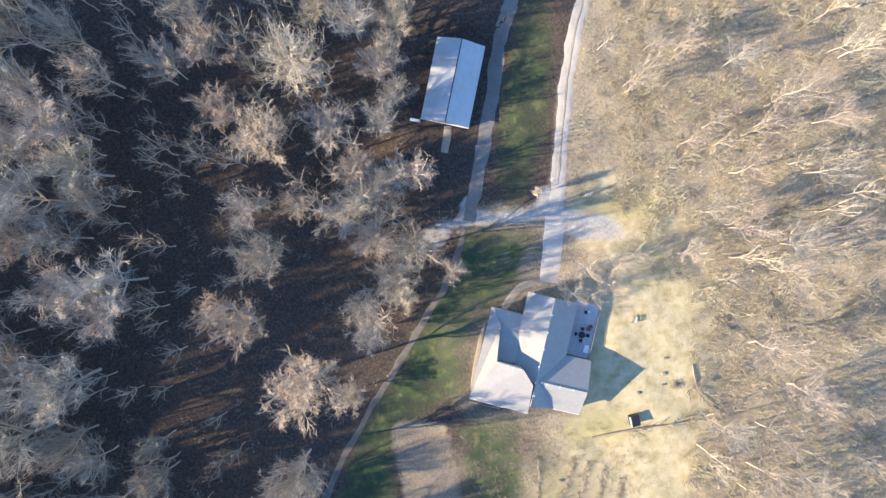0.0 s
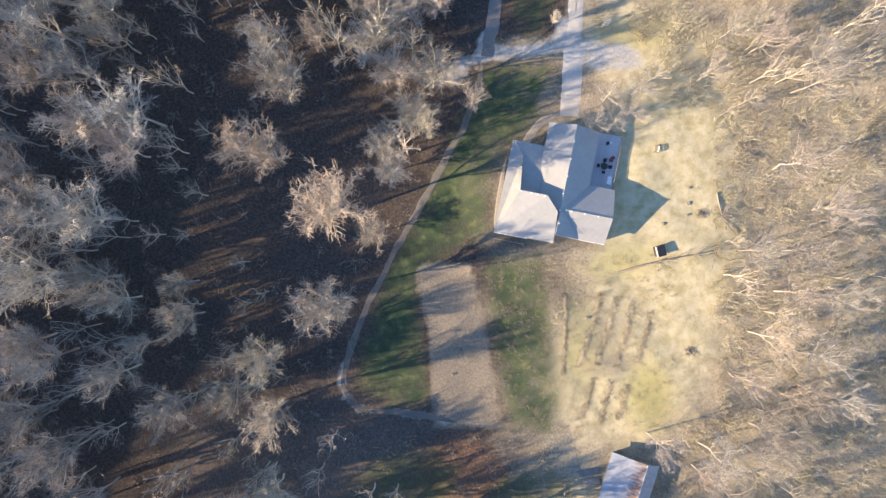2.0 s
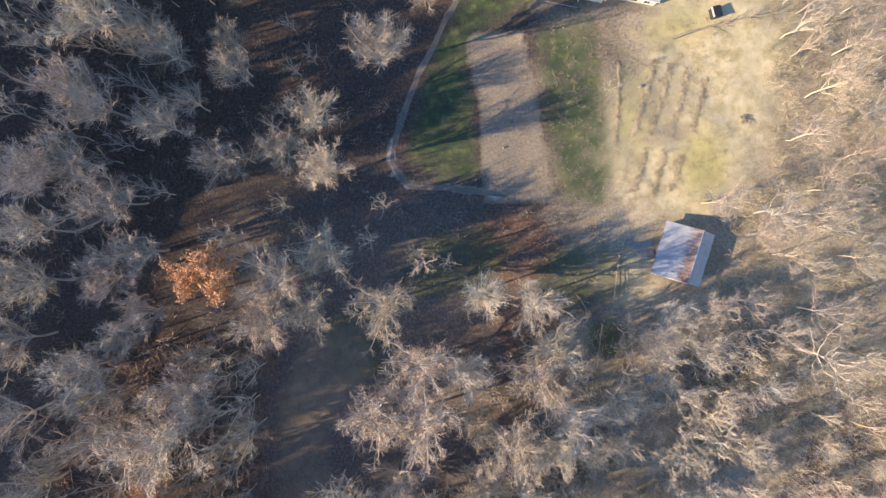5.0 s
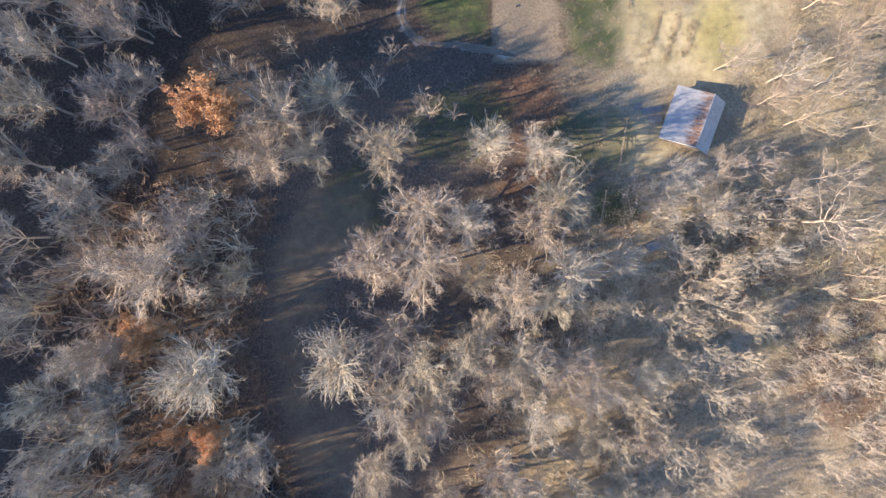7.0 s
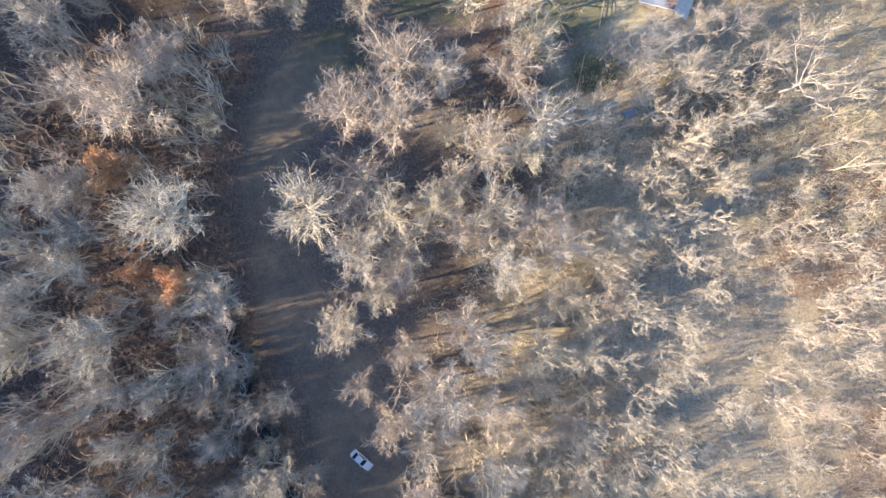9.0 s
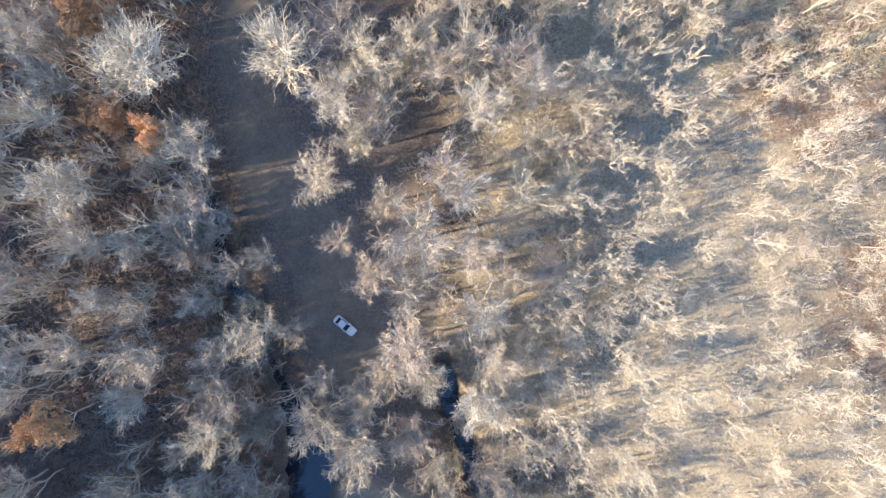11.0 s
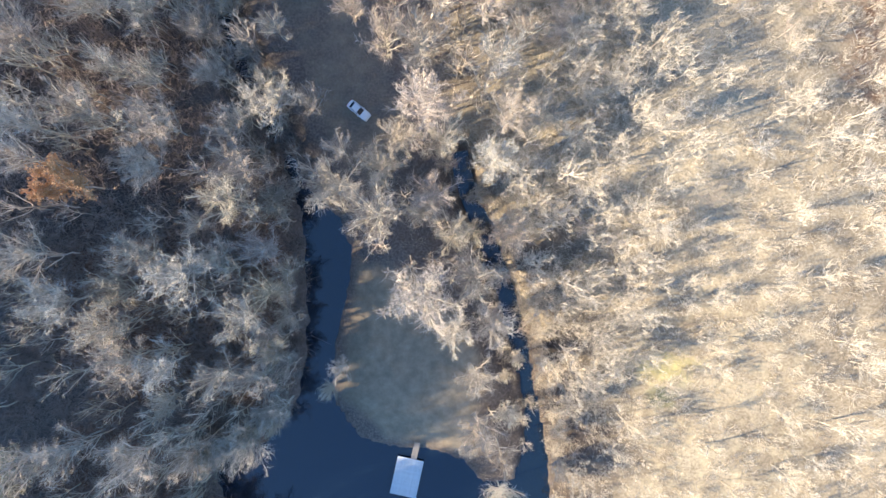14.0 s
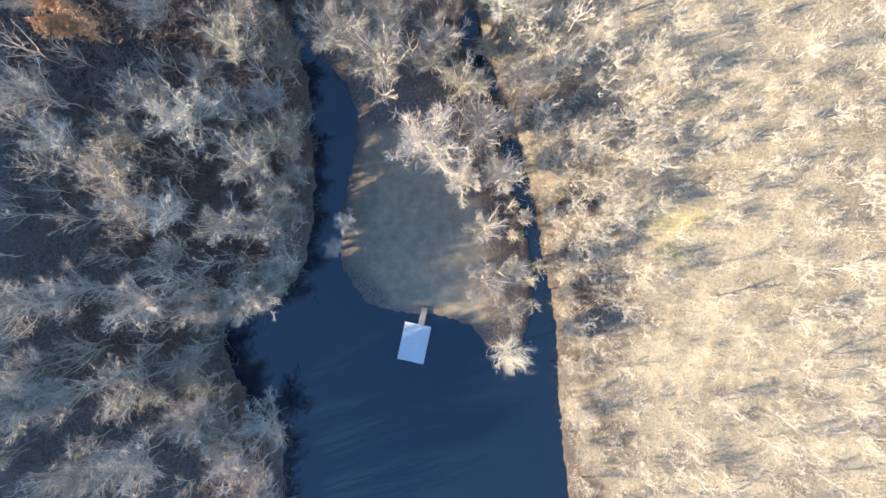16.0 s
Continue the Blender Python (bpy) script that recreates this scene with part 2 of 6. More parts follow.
WOOD_HUES = [(0.96, 0.98, 1.0), (1.0, 0.94, 0.86), (1.0, 1.0, 0.89), (0.97, 0.87, 0.85), (1.0, 0.98, 0.96), (1.0, 0.9, 0.82)]
MAT = {
    "ground": ground_material(),
    "bark": surface("grey_bark", (0.41, 0.376, 0.325), (0.68, 0.63, 0.555), 4, random_tint=0.22, bump=0.4, hues=WOOD_HUES),
    "pale_bark": surface("pale_bark", (0.44, 0.38, 0.30), (0.68, 0.61, 0.50), 5, random_tint=0.1, bump=0.4),
    "twig": surface("twig_bark", (0.27, 0.245, 0.21), (0.46, 0.42, 0.365), 3, random_tint=0.22, bump=0, hues=WOOD_HUES),
    "pale_twig": surface("pale_twig_bark", (0.48, 0.43, 0.345), (0.70, 0.64, 0.53), 3, random_tint=0.1, bump=0),
    "leaf": surface("rusty_leaves", (0.46, 0.25, 0.12), (0.74, 0.46, 0.25), 1.5, bump=0, rough=0.8, random_tint=0.2),
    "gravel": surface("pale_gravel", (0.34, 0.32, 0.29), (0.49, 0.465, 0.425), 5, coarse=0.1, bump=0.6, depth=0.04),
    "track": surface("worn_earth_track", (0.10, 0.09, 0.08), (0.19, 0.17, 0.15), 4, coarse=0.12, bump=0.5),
    # Lane surface coloured dark for the shade it lies in.
    "lane": surface("shaded_farm_lane", (0.15, 0.14, 0.13), (0.25, 0.235, 0.22), 4, coarse=0.12, bump=0.5),
    "soil_path": surface("tan_trodden_earth", (0.26, 0.225, 0.18), (0.40, 0.36, 0.30), 3, bump=0.4),
    "concrete": surface("concrete", (0.40, 0.375, 0.34), (0.53, 0.50, 0.455), 3, bump=0.2),
    "roof": surface("light_metal_roof", (0.29, 0.287, 0.28), (0.35, 0.347, 0.338), 1.5, coarse=0.3, rough=0.45, metal=0.0, bump=0.05, spec=0.4),
    "barn_roof": surface("galvanised_roof", (0.42, 0.44, 0.47), (0.54, 0.56, 0.59), 1.0, coarse=0.3, rough=0.4, metal=0.2, bump=0.05, spec=0.5),
    "tin": surface("weathered_tin", (0.30, 0.31, 0.33), (0.46, 0.47, 0.49), 1.2, rough=0.45, metal=0.3, bump=0.1, spec=0.5),
    "rust": surface("rusted_tin", (0.15, 0.085, 0.06), (0.34, 0.24, 0.19), 1.4, coarse=0.4, rough=0.75, bump=0.2),
    "siding": surface("cream_siding", (0.55, 0.52, 0.46), (0.66, 0.63, 0.57), 2, bump=0.1),
    "old_wood": surface("grey_weathered_wood", (0.19, 0.165, 0.14), (0.36, 0.32, 0.28), 5, bump=0.4),
    "deck": surface("painted_deck_boards", (0.42, 0.42, 0.45), (0.55, 0.55, 0.58), 3, rough=0.7, bump=0.2, random_tint=0.08),
    "dock": surface("bleached_dock_boards", (0.45, 0.465, 0.48), (0.62, 0.635, 0.65), 2, rough=0.6, bump=0.2, random_tint=0.06),
    "white": surface("white_paint", (0.74, 0.74, 0.73), (0.84, 0.84, 0.83), 2, rough=0.45, bump=0.03),
    "dark": surface("dark_metal", (0.025, 0.026, 0.03), (0.05, 0.05, 0.055), 4, rough=0.5, bump=0.1),
    "red": surface("faded_red_cloth", (0.26, 0.09, 0.10), (0.36, 0.13, 0.13), 5, rough=0.9, bump=0.1),
    "rubber": surface("black_rubber", (0.02, 0.02, 0.02), (0.04, 0.04, 0.04), 5, rough=0.9, bump=0.2),
    "car_paint": surface("silver_white_car_paint", (0.66, 0.67, 0.69), (0.72, 0.73, 0.75), 1, rough=0.25, bump=0, spec=0.6),
    "car_glass": surface("tinted_car_glass", (0.02, 0.028, 0.04), (0.03, 0.04, 0.055), 1, rough=0.06, bump=0, spec=0.7),
    "glass": surface("dark_window_glass", (0.03, 0.04, 0.05), (0.05, 0.06, 0.07), 1, rough=0.08, bump=0, spec=0.6),
    "lamp": surface("clear_lamp_cover", (0.5, 0.5, 0.5), (0.7, 0.7, 0.7), 1, rough=0.15, bump=0),
    "tail_lamp": surface("red_lamp_cover", (0.35, 0.02, 0.02), (0.45, 0.03, 0.03), 1, rough=0.2, bump=0),
    "tarp": surface("faded_blue_tarp", (0.18, 0.20, 0.23), (0.28, 0.30, 0.34), 2, rough=0.5, bump=0.15),
    "stalks": surface("bleached_garden_stalks", (0.30, 0.25, 0.155), (0.48, 0.41, 0.285), 1.6, bump=0),
    "log": surface("fallen_grey_wood", (0.20, 0.17, 0.135), (0.38, 0.33, 0.27), 4, bump=0.4),
    # Sapling bark lightened in colour to carry the sunlight of the east slope.
    "pale_stem": surface("sunlit_sapling_bark", (0.40, 0.345, 0.268), (0.64, 0.565, 0.455), 0.5, bump=0),
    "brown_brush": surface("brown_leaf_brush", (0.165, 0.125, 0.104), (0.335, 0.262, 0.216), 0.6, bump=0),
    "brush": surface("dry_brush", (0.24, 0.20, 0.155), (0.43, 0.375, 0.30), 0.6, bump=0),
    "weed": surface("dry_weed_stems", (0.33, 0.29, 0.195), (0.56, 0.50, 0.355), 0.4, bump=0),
}


def water_material():
    m = bpy.data.materials.new("pond_water")
    m.use_nodes = True
    n, l = m.node_tree.nodes, m.node_tree.links
    b = n["Principled BSDF"]
    b.inputs["Base Color"].default_value = (0.006, 0.013, 0.026, 1)
    b.inputs["Roughness"].default_value = 0.06
    b.inputs["IOR"].default_value = 1.5
    b.inputs["Specular IOR Level"].default_value = 0.9
    at, t, k = n.new("ShaderNodeTexCoord"), n.new("ShaderNodeTexNoise"), n.new("ShaderNodeBump")
    t.inputs["Scale"].default_value, t.inputs["Detail"].default_value = 1.3, 4
    k.inputs["Strength"].default_value, k.inputs["Distance"].default_value = 0.035, 0.05
    l.new(at.outputs["Object"], t.inputs["Vector"])
    l.new(t.outputs["Fac"], k.inputs["Height"])
    l.new(k.outputs[0], b.inputs["Normal"])
    return m


MAT["water"] = water_material()


def shed_tin_material():
    """Corrugated tin, blue-grey, with rust running down from the ridge in streaks."""
    m = surface("rust_streaked_tin", (0.27, 0.29, 0.33), (0.42, 0.44, 0.48), 1.2, rough=0.5, metal=0.25, bump=0.1, spec=0.5)
    n, l = m.node_tree.nodes, m.node_tree.links
    b = n["Principled BSDF"]
    base = b.inputs["Base Color"].links[0].from_socket
    at, split, span = n.new("ShaderNodeTexCoord"), n.new("ShaderNodeSeparateXYZ"), n.new("ShaderNodeMapRange")
    l.new(at.outputs["Object"], split.inputs[0])
    span.inputs["From Min"].default_value, span.inputs["From Max"].default_value = -4.5, 4.7
    l.new(split.outputs["X"], span.inputs["Value"])
    where = ramp(n, [(0.28, (0, 0, 0)), (0.5, (0.42, 0.42, 0.42)), (0.62, (0.6, 0.6, 0.6)), (0.685, (0.5, 0.5, 0.5)), (0.7, (0.3, 0.3, 0.3)), (1.0, (0.2, 0.2, 0.2))])
    l.new(span.outputs[0], where.inputs[0])
    streak, mp = n.new("ShaderNodeTexNoise"), n.new("ShaderNodeMapping")
    mp.inputs["Scale"].default_value = (0.45, 2.6, 1.0)
    l.new(at.outputs["Object"], mp.inputs["Vector"])
    l.new(mp.outputs[0], streak.inputs["Vector"])
    streak.inputs["Scale"].default_value, streak.inputs["Detail"].default_value = 1.1, 7
    add, edge = n.new("ShaderNodeMath"), n.new("ShaderNodeMapRange")
    l.new(where.outputs[0], add.inputs[0])
    l.new(streak.outputs["Fac"], add.inputs[1])
    edge.inputs["From Min"].default_value, edge.inputs["From Max"].default_value = 0.8, 1.12
    l.new(add.outputs[0], edge.inputs["Value"])
    fine = n.new("ShaderNodeTexNoise")
    fine.inputs["Scale"].default_value = 3.0
    l.new(at.outputs["Object"], fine.inputs["Vector"])
    rust = ramp(n, [(0.3, (0.13, 0.08, 0.065)), (0.7, (0.34, 0.22, 0.16))])
    l.new(fine.outputs["Fac"], rust.inputs[0])
    mix = n.new("ShaderNodeMix")
    mix.data_type = "RGBA"
    l.new(edge.outputs[0], mix.inputs[0])
    l.new(base, mix.inputs[6])
    l.new(rust.outputs[0], mix.inputs[7])
    l.new(mix.outputs[2], b.inputs["Base Color"])
    return m


MAT["shed_tin"] = shed_tin_material()


# ---- mesh helpers ----
def mesh_of(name, verts, faces, *mats, smooth_shade=False):
    """A mesh from arrays of corners and of triangles or quads."""
    v, f = np.asarray(verts, np.float32), np.asarray(faces, np.int32)
    me = bpy.data.meshes.new(name)
    me.vertices.add(len(v))
    me.vertices.foreach_set("co", v.ravel())
    me.loops.add(f.size)
    me.loops.foreach_set("vertex_index", f.ravel())
    me.polygons.add(len(f))
    me.polygons.foreach_set("loop_start", np.arange(0, f.size, f.shape[1], dtype=np.int32))
    me.polygons.foreach_set("use_smooth", np.full(len(f), smooth_shade))
    me.update(calc_edges=True)
    for m in mats:
        me.materials.append(MAT[m])
    return me


def part(name, bm, material, parent, label=""):
    """Links a bmesh as one mesh object under a thing or a part."""
    me = bpy.data.meshes.new(name)
    bm.normal_update()
    bm.to_mesh(me)
    bm.free()
    me.materials.append(MAT[material])
    ob = new(name, me)
    ob.parent = parent
    return tagged(ob, label)


def thing(name, m, label, category, group="", kind=""):
    ob = new(name)
    ob.empty_display_size = 0.3
    ob.matrix_world = m
    return tagged(ob, label, category, group, kind)


def box(size, at=(0, 0, 0), turn=(0, 0, 0), bevel=0.0, bm=None):
    """A box of that size whose middle is at that place, with eased edges."""
    made = bmesh.new()
    bmesh.ops.create_cube(made, size=1)
    bmesh.ops.scale(made, vec=size, verts=made.verts)
    if bevel:
        bmesh.ops.bevel(made, geom=made.edges[:], offset=bevel, segments=1, affect="EDGES", profile=0.5)
    bmesh.ops.transform(made, matrix=pose(*at, *turn), verts=made.verts)
    return joined(bm, made)


def joined(bm, made):
    if bm is None:
        return made
    me = bpy.data.meshes.new("piece")
    made.to_mesh(me)
    made.free()
    bm.from_mesh(me)
    bpy.data.meshes.remove(me)
    return bm


def rod(a, b, r0, r1=None, sides=8, bm=None):
    """A tapered round bar from a to b."""
    a, b = Vector(a), Vector(b)
    made = bmesh.new()
    bmesh.ops.create_cone(made, cap_ends=True, segments=sides, radius1=r0, radius2=r0 if r1 is None else r1, depth=(b - a).length)
    m = Matrix.Translation((a + b) / 2) @ (b - a).to_track_quat("Z", "Y").to_matrix().to_4x4()
    bmesh.ops.transform(made, matrix=m, verts=made.verts)
    return joined(bm, made)


def slab(corners, thick, bm=None):
    """A plate over corners given in turn, that thick downwards."""
    made = bmesh.new()
    top = [made.verts.new(c) for c in corners]
    low = [made.verts.new((c[0], c[1], c[2] - thick)) for c in corners]
    n = len(top)
    made.faces.new(top)
    made.faces.new(low[::-1])
    for i in range(n):
        made.faces.new((top[i], low[i], low[(i + 1) % n], top[(i + 1) % n]))
    bmesh.ops.recalc_face_normals(made, faces=made.faces)
    return joined(bm, made)


# ---- ground, roads, water ----
def spread(core, reach, step, growth):
    """Grid lines: even over the core, wider and wider beyond it."""
    a, b = core
    mid = list(np.arange(a, b + step / 2, step))
    low, high, w = [a], [b], step
    while low[-1] > -reach or high[-1] < reach:
        w *= growth
        low.append(low[-1] - w)
        high.append(high[-1] + w)
    return np.array(low[:0:-1] + mid + high[1:])


def spot(x, y, cx, cy, rx, ry, turn=0.0, soft=0.35):
    c, s = math.cos(radians(turn)), math.sin(radians(turn))
    u, v = (x - cx) * c + (y - cy) * s, -(x - cx) * s + (y - cy) * c
    return 1 - smooth(1 - soft, 1 + soft, np.hypot(u / rx, v / ry))


def inside(x, y, points, soft=1.0):
    return 1 - smooth(-soft, soft, edge_distance(x, y, points, True))


gx, gy = spread((-90, 90), 2600, 1.0, 1.16), spread((-270, 60), 2600, 1.0, 1.16)
X, Y = np.meshgrid(gx, gy)
Z = land(X, Y)
nx, ny = len(gx), len(gy)
idx = np.arange(nx * ny).reshape(ny, nx)
quads = np.stack([idx[:-1, :-1], idx[:-1, 1:], idx[1:, 1:], idx[1:, :-1]], -1).reshape(-1, 4)
ground_mesh = mesh_of("ground", np.stack([X, Y, Z], -1).reshape(-1, 3), quads, "ground", smooth_shade=True)
GREEN_WEST = [(5, 3), (16.5, 3), (16, -5), (10, -10), (6, -14), (4.5, -26), (-3, -30), (-8.1, -33.6), (-6.9, -52), (-6.6, -58.4), (-15, -56.5), (-20, -51.6), (-14.2, -33), (-8, -22), (-1, -9)]
GREEN_EAST = [(4, -31), (14, -30), (16, -44), (17.2, -56.8), (15, -63), (8, -61.7), (5.4, -48)]
BED = [(-7.5, -31), (1.5, -31.5), (3.7, -40), (6.5, -61.6), (-6.2, -61.3), (-6.5, -44), (-8.6, -33.5)]
CLEARING = [(-26, -79), (-40, -84), (-46, -98), (-47, -107), (-45, -122), (-42, -134), (-34, -146), (-31, -160), (-18, -176), (-13, -166), (-16, -150), (-19, -142), (-29, -128), (-34, -118), (-36, -102), (-27, -92)]
ZONES = {
    "green": np.maximum.reduce([0.7 * inside(X, Y, GREEN_WEST, 2.5), 0.68 * inside(X, Y, GREEN_EAST, 2.5), 0.62 * spot(X, Y, 15, 25, 4.5, 18, -6), 
                                0.52 * spot(X, Y, -12, -72, 11, 7, 10), 0.5 * spot(X, Y, -30, -86, 7, 8), 0.52 * spot(X, Y, 11, -75, 9, 6), 0.55 * spot(X, Y, 16, -86, 5, 4), 0.3 * spot(X, Y, 18, -45, 4, 9, 0, 0.7), 0.5 * spot(X, Y, 32.4, -210.6, 3, 2.2),
                                0.1 * inside(X, Y, CLEARING, 2), 0.1 * inside(X, Y, [(-23, -190), (-25, -212), (-17, -219), (-2, -222), (-2, -205), (-10, -192), (-18, -186)], 1.5)]),
    "olive": np.maximum.reduce([0.62 * spot(X, Y, 32.5, -56, 4.5, 6.5, 0, 0.7), 0.48 * spot(X, Y, 28, -32, 7, 3.5, 10, 0.8), 0.4 * spot(X, Y, 21, -46, 4, 10, 0, 0.7), 0.45 * spot(X, Y, 32, 7, 8, 3, 0, 0.7), 0.5 * spot(X, Y, 33, -205, 5, 3, 0, 0.7)]),
    "straw": np.maximum.reduce([0.95 * spot(X, Y, 36, -26, 13, 34, -4), 0.8 * spot(X, Y, 28, -52, 14, 13), 0.7 * spot(X, Y, 32, 6, 10, 8), 0.55 * spot(X, Y, 19, -76, 6, 5),
                                0.2 * spot(X, Y, 40, -215, 18, 30)]),
    # Soil band at (26, -50.5) stands in for a tree shadow across the rows.
    "soil": np.maximum.reduce([0.8 * inside(X, Y, BED, 0.9), 0.6 * spot(X, Y, 15.6, -3.6, 1.7, 3.0, -20), 0.62 * spot(X, Y, 19.5, -28.2, 6.5, 1.5, -13), 0.6 * spot(X, Y, 6.6, -20.5, 1.0, 6.5, -10), 0.5 * spot(X, Y, 26, -50.5, 6, 2.2, 10, 0.6), 0.43 * spot(X, Y, 25.5, -44.5, 5, 6, -15, 0.7)]),
    "turf": np.maximum(0.5 * inside(X, Y, CLEARING, 3), 0.95 * inside(X, Y, [(-23, -186), (-26, -212), (-17, -220), (-1, -223), (0, -205), (-9, -190)], 3)),
    "rust": np.maximum.reduce([0.62 * spot(X, Y, -1, -70, 9, 7), 0.6 * spot(X, Y, 2, -84, 7, 8), 0.42 * spot(X, Y, 44, -95, 20, 14),
                               0.62 * spot(X, Y, -62, -196, 16, 18), 0.6 * spot(X, Y, -44, -206, 7, 8), 0.6 * spot(X, Y, -66, -226, 14, 14), 0.5 * spot(X, Y, 17, -88, 5, 5), 0.5 * spot(X, Y, 72, -152, 13, 15), 0.5 * spot(X, Y, 60, -113, 17, 15, 20), 0.66 * spot(X, Y, -42, -232, 5, 22, -8), 0.6 * spot(X, Y, -40, -186, 5, 14, 10)]),
    "gravel": np.maximum.reduce([0.72 * (1 - smooth(0.3, 2.4, edge_distance(X, Y, [(3.5, 4.2), (7.4, 5.0), (12.8, 5.2), (17.2, 5.9), (21.1, 5.8), (26, 4.6)], False))), 0.74 * spot(X, Y, 26.5, 3.6, 6.0, 2.6, -8, 0.4), 0.62 * spot(X, Y, 0.0, 2.2, 4.2, 2.0, 35, 0.6),
                                 0.8 * spot(X, Y, 19.4, 8.2, 2.2, 2.6, 20, 0.5), 0.66 * spot(X, Y, 5.2, 6.4, 1.6, 3.0, -10, 0.5), 0.6 * (1 - smooth(0.2, 1.5, edge_distance(X, Y, [(-22.0, -48.8), (-22.3, -51.5), (-22.0, -54.2), (-20.6, -56.4), (-19.4, -57.6)], False))), 0.58 * (1 - smooth(0.2, 1.5, edge_distance(X, Y, [(-13, -58.0), (-9.5, -58.5), (-6.5, -58.9), (-3.6, -60)], False)))]),
    # Litter tone lifted for haze and sunlit streaks, kept darker in the west.
    "lifted_litter": 0.95 * smooth(-40, -78, Y) * (1 - 0.6 * smooth(-20, 4, X)) * (1 - 0.75 * smooth(-47, -56, X) * smooth(-195, -170, Y)),
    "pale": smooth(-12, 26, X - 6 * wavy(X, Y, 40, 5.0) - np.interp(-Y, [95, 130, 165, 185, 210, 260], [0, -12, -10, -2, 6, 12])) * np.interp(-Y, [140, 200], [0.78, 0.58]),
}
# No pale litter between the lanes: the darker ground stands in for shade.
LANE_STRIP = [(-6, 8), (19, 8), (20, 22), (23.5, 42), (26, 60), (4, 60)]
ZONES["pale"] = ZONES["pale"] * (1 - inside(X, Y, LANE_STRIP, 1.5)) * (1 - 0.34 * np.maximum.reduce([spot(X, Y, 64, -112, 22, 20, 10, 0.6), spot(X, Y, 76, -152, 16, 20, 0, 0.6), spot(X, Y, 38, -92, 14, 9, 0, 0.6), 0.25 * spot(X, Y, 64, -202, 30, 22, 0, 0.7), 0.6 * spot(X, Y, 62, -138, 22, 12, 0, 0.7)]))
ZONES["green"] = ZONES["green"] * (1 + 0.22 * wavy(X, Y, 5.3, 1.0) + 0.18 * wavy(X, Y, 11, 3.0))
ZONES["straw"] = ZONES["straw"] * (1 + 0.12 * wavy(X, Y, 6.1, 2.0))
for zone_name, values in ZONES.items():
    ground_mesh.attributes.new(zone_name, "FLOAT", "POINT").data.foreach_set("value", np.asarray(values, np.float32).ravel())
tagged(new("ground", ground_mesh), "valley floor of leaf litter, dry straw grass and green lawn", "ground", kind="structure")


def ribbon(name, points, width, material, label, lift=0.05, ragged=0.12, category="track"):
    """A strip laid over the ground along a line, crowned a little, with uneven edges."""
    line = smooth_line([(x, y, 0) for x, y in points], 0.8)
    rows, across = [], 6
    for i, p in enumerate(line):
        d = (line[min(i + 1, len(line) - 1)] - line[max(i - 1, 0)]).normalized()
        side = Vector((-d.y, d.x, 0))
        wl = width * (0.5 + ragged * noise.noise((p.x * 0.35, p.y * 0.35, 1.5)))
        wr = width * (0.5 + ragged * noise.noise((p.x * 0.35, p.y * 0.35, 7.5)))
        if ragged >= 0.2:
            fade = min(1.0, 0.12 + min((p - line[0]).length, (p - line[-1]).length) / 3.0) ** 0.7
            wl, wr = wl * fade, wr * fade
        rows.append([p + side * (wl + (-wr - wl) * k / across) for k in range(across + 1)])
    flat = np.array([[q.x, q.y] for r in rows for q in r])
    z = land(flat[:, 0], flat[:, 1])
    edge = np.tile(np.minimum(np.arange(across + 1), across - np.arange(across + 1)) > 0, len(rows))
    top = np.column_stack([flat, z + np.where(edge, lift, -0.06)])
    k = np.arange(len(rows) * (across + 1)).reshape(len(rows), across + 1)
    q = np.stack([k[:-1, :-1], k[1:, :-1], k[1:, 1:], k[:-1, 1:]], -1).reshape(-1, 4)
    return tagged(new(name, mesh_of(name, top, q[:, ::-1], material, smooth_shade=True)), label, category, kind="structure")


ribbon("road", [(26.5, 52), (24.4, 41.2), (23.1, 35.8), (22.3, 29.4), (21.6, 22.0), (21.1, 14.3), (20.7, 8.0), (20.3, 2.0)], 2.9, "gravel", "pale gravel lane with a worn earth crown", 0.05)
ribbon("road", [(26.5, 52), (24.4, 41.2), (23.1, 35.8), (22.3, 29.4), (21.6, 22.0), (21.1, 14.3), (20.9, 11.0)], 0.6, "soil_path", "worn earth crown between the lane's wheel tracks", 0.07, 0.45)
ribbon("pavement", [(1.75, 21.0), (1.5, 18.6), (1.2, 16.4)], 1.7, "soil_path", "pale trodden apron before the barn door", 0.05, 0.15, "apron")
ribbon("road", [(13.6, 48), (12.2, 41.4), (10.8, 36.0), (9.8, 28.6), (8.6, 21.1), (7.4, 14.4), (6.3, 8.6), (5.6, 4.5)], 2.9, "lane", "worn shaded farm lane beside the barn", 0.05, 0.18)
ribbon("pavement", [(20.6, 5.4), (20.3, 2.0), (20.0, -1.5), (19.6, -6.3)], 3.9, "concrete", "pale concrete driveway leading to the house", 0.09, 0.02, "driveway")
ribbon("path", [(17.9, -5.6), (15.0, -7.0), (12.6, -9.6), (11.2, -12.2)], 2.0, "soil_path", "tan earth walk to the porch", 0.05, 0.25, "walk")
ribbon("path", [(8.3, -13.4), (7.6, -16.4), (6.7, -21.0), (5.9, -25.4)], 1.1, "soil_path", "tan trodden strip along the house wall", 0.05, 0.25, "walk")
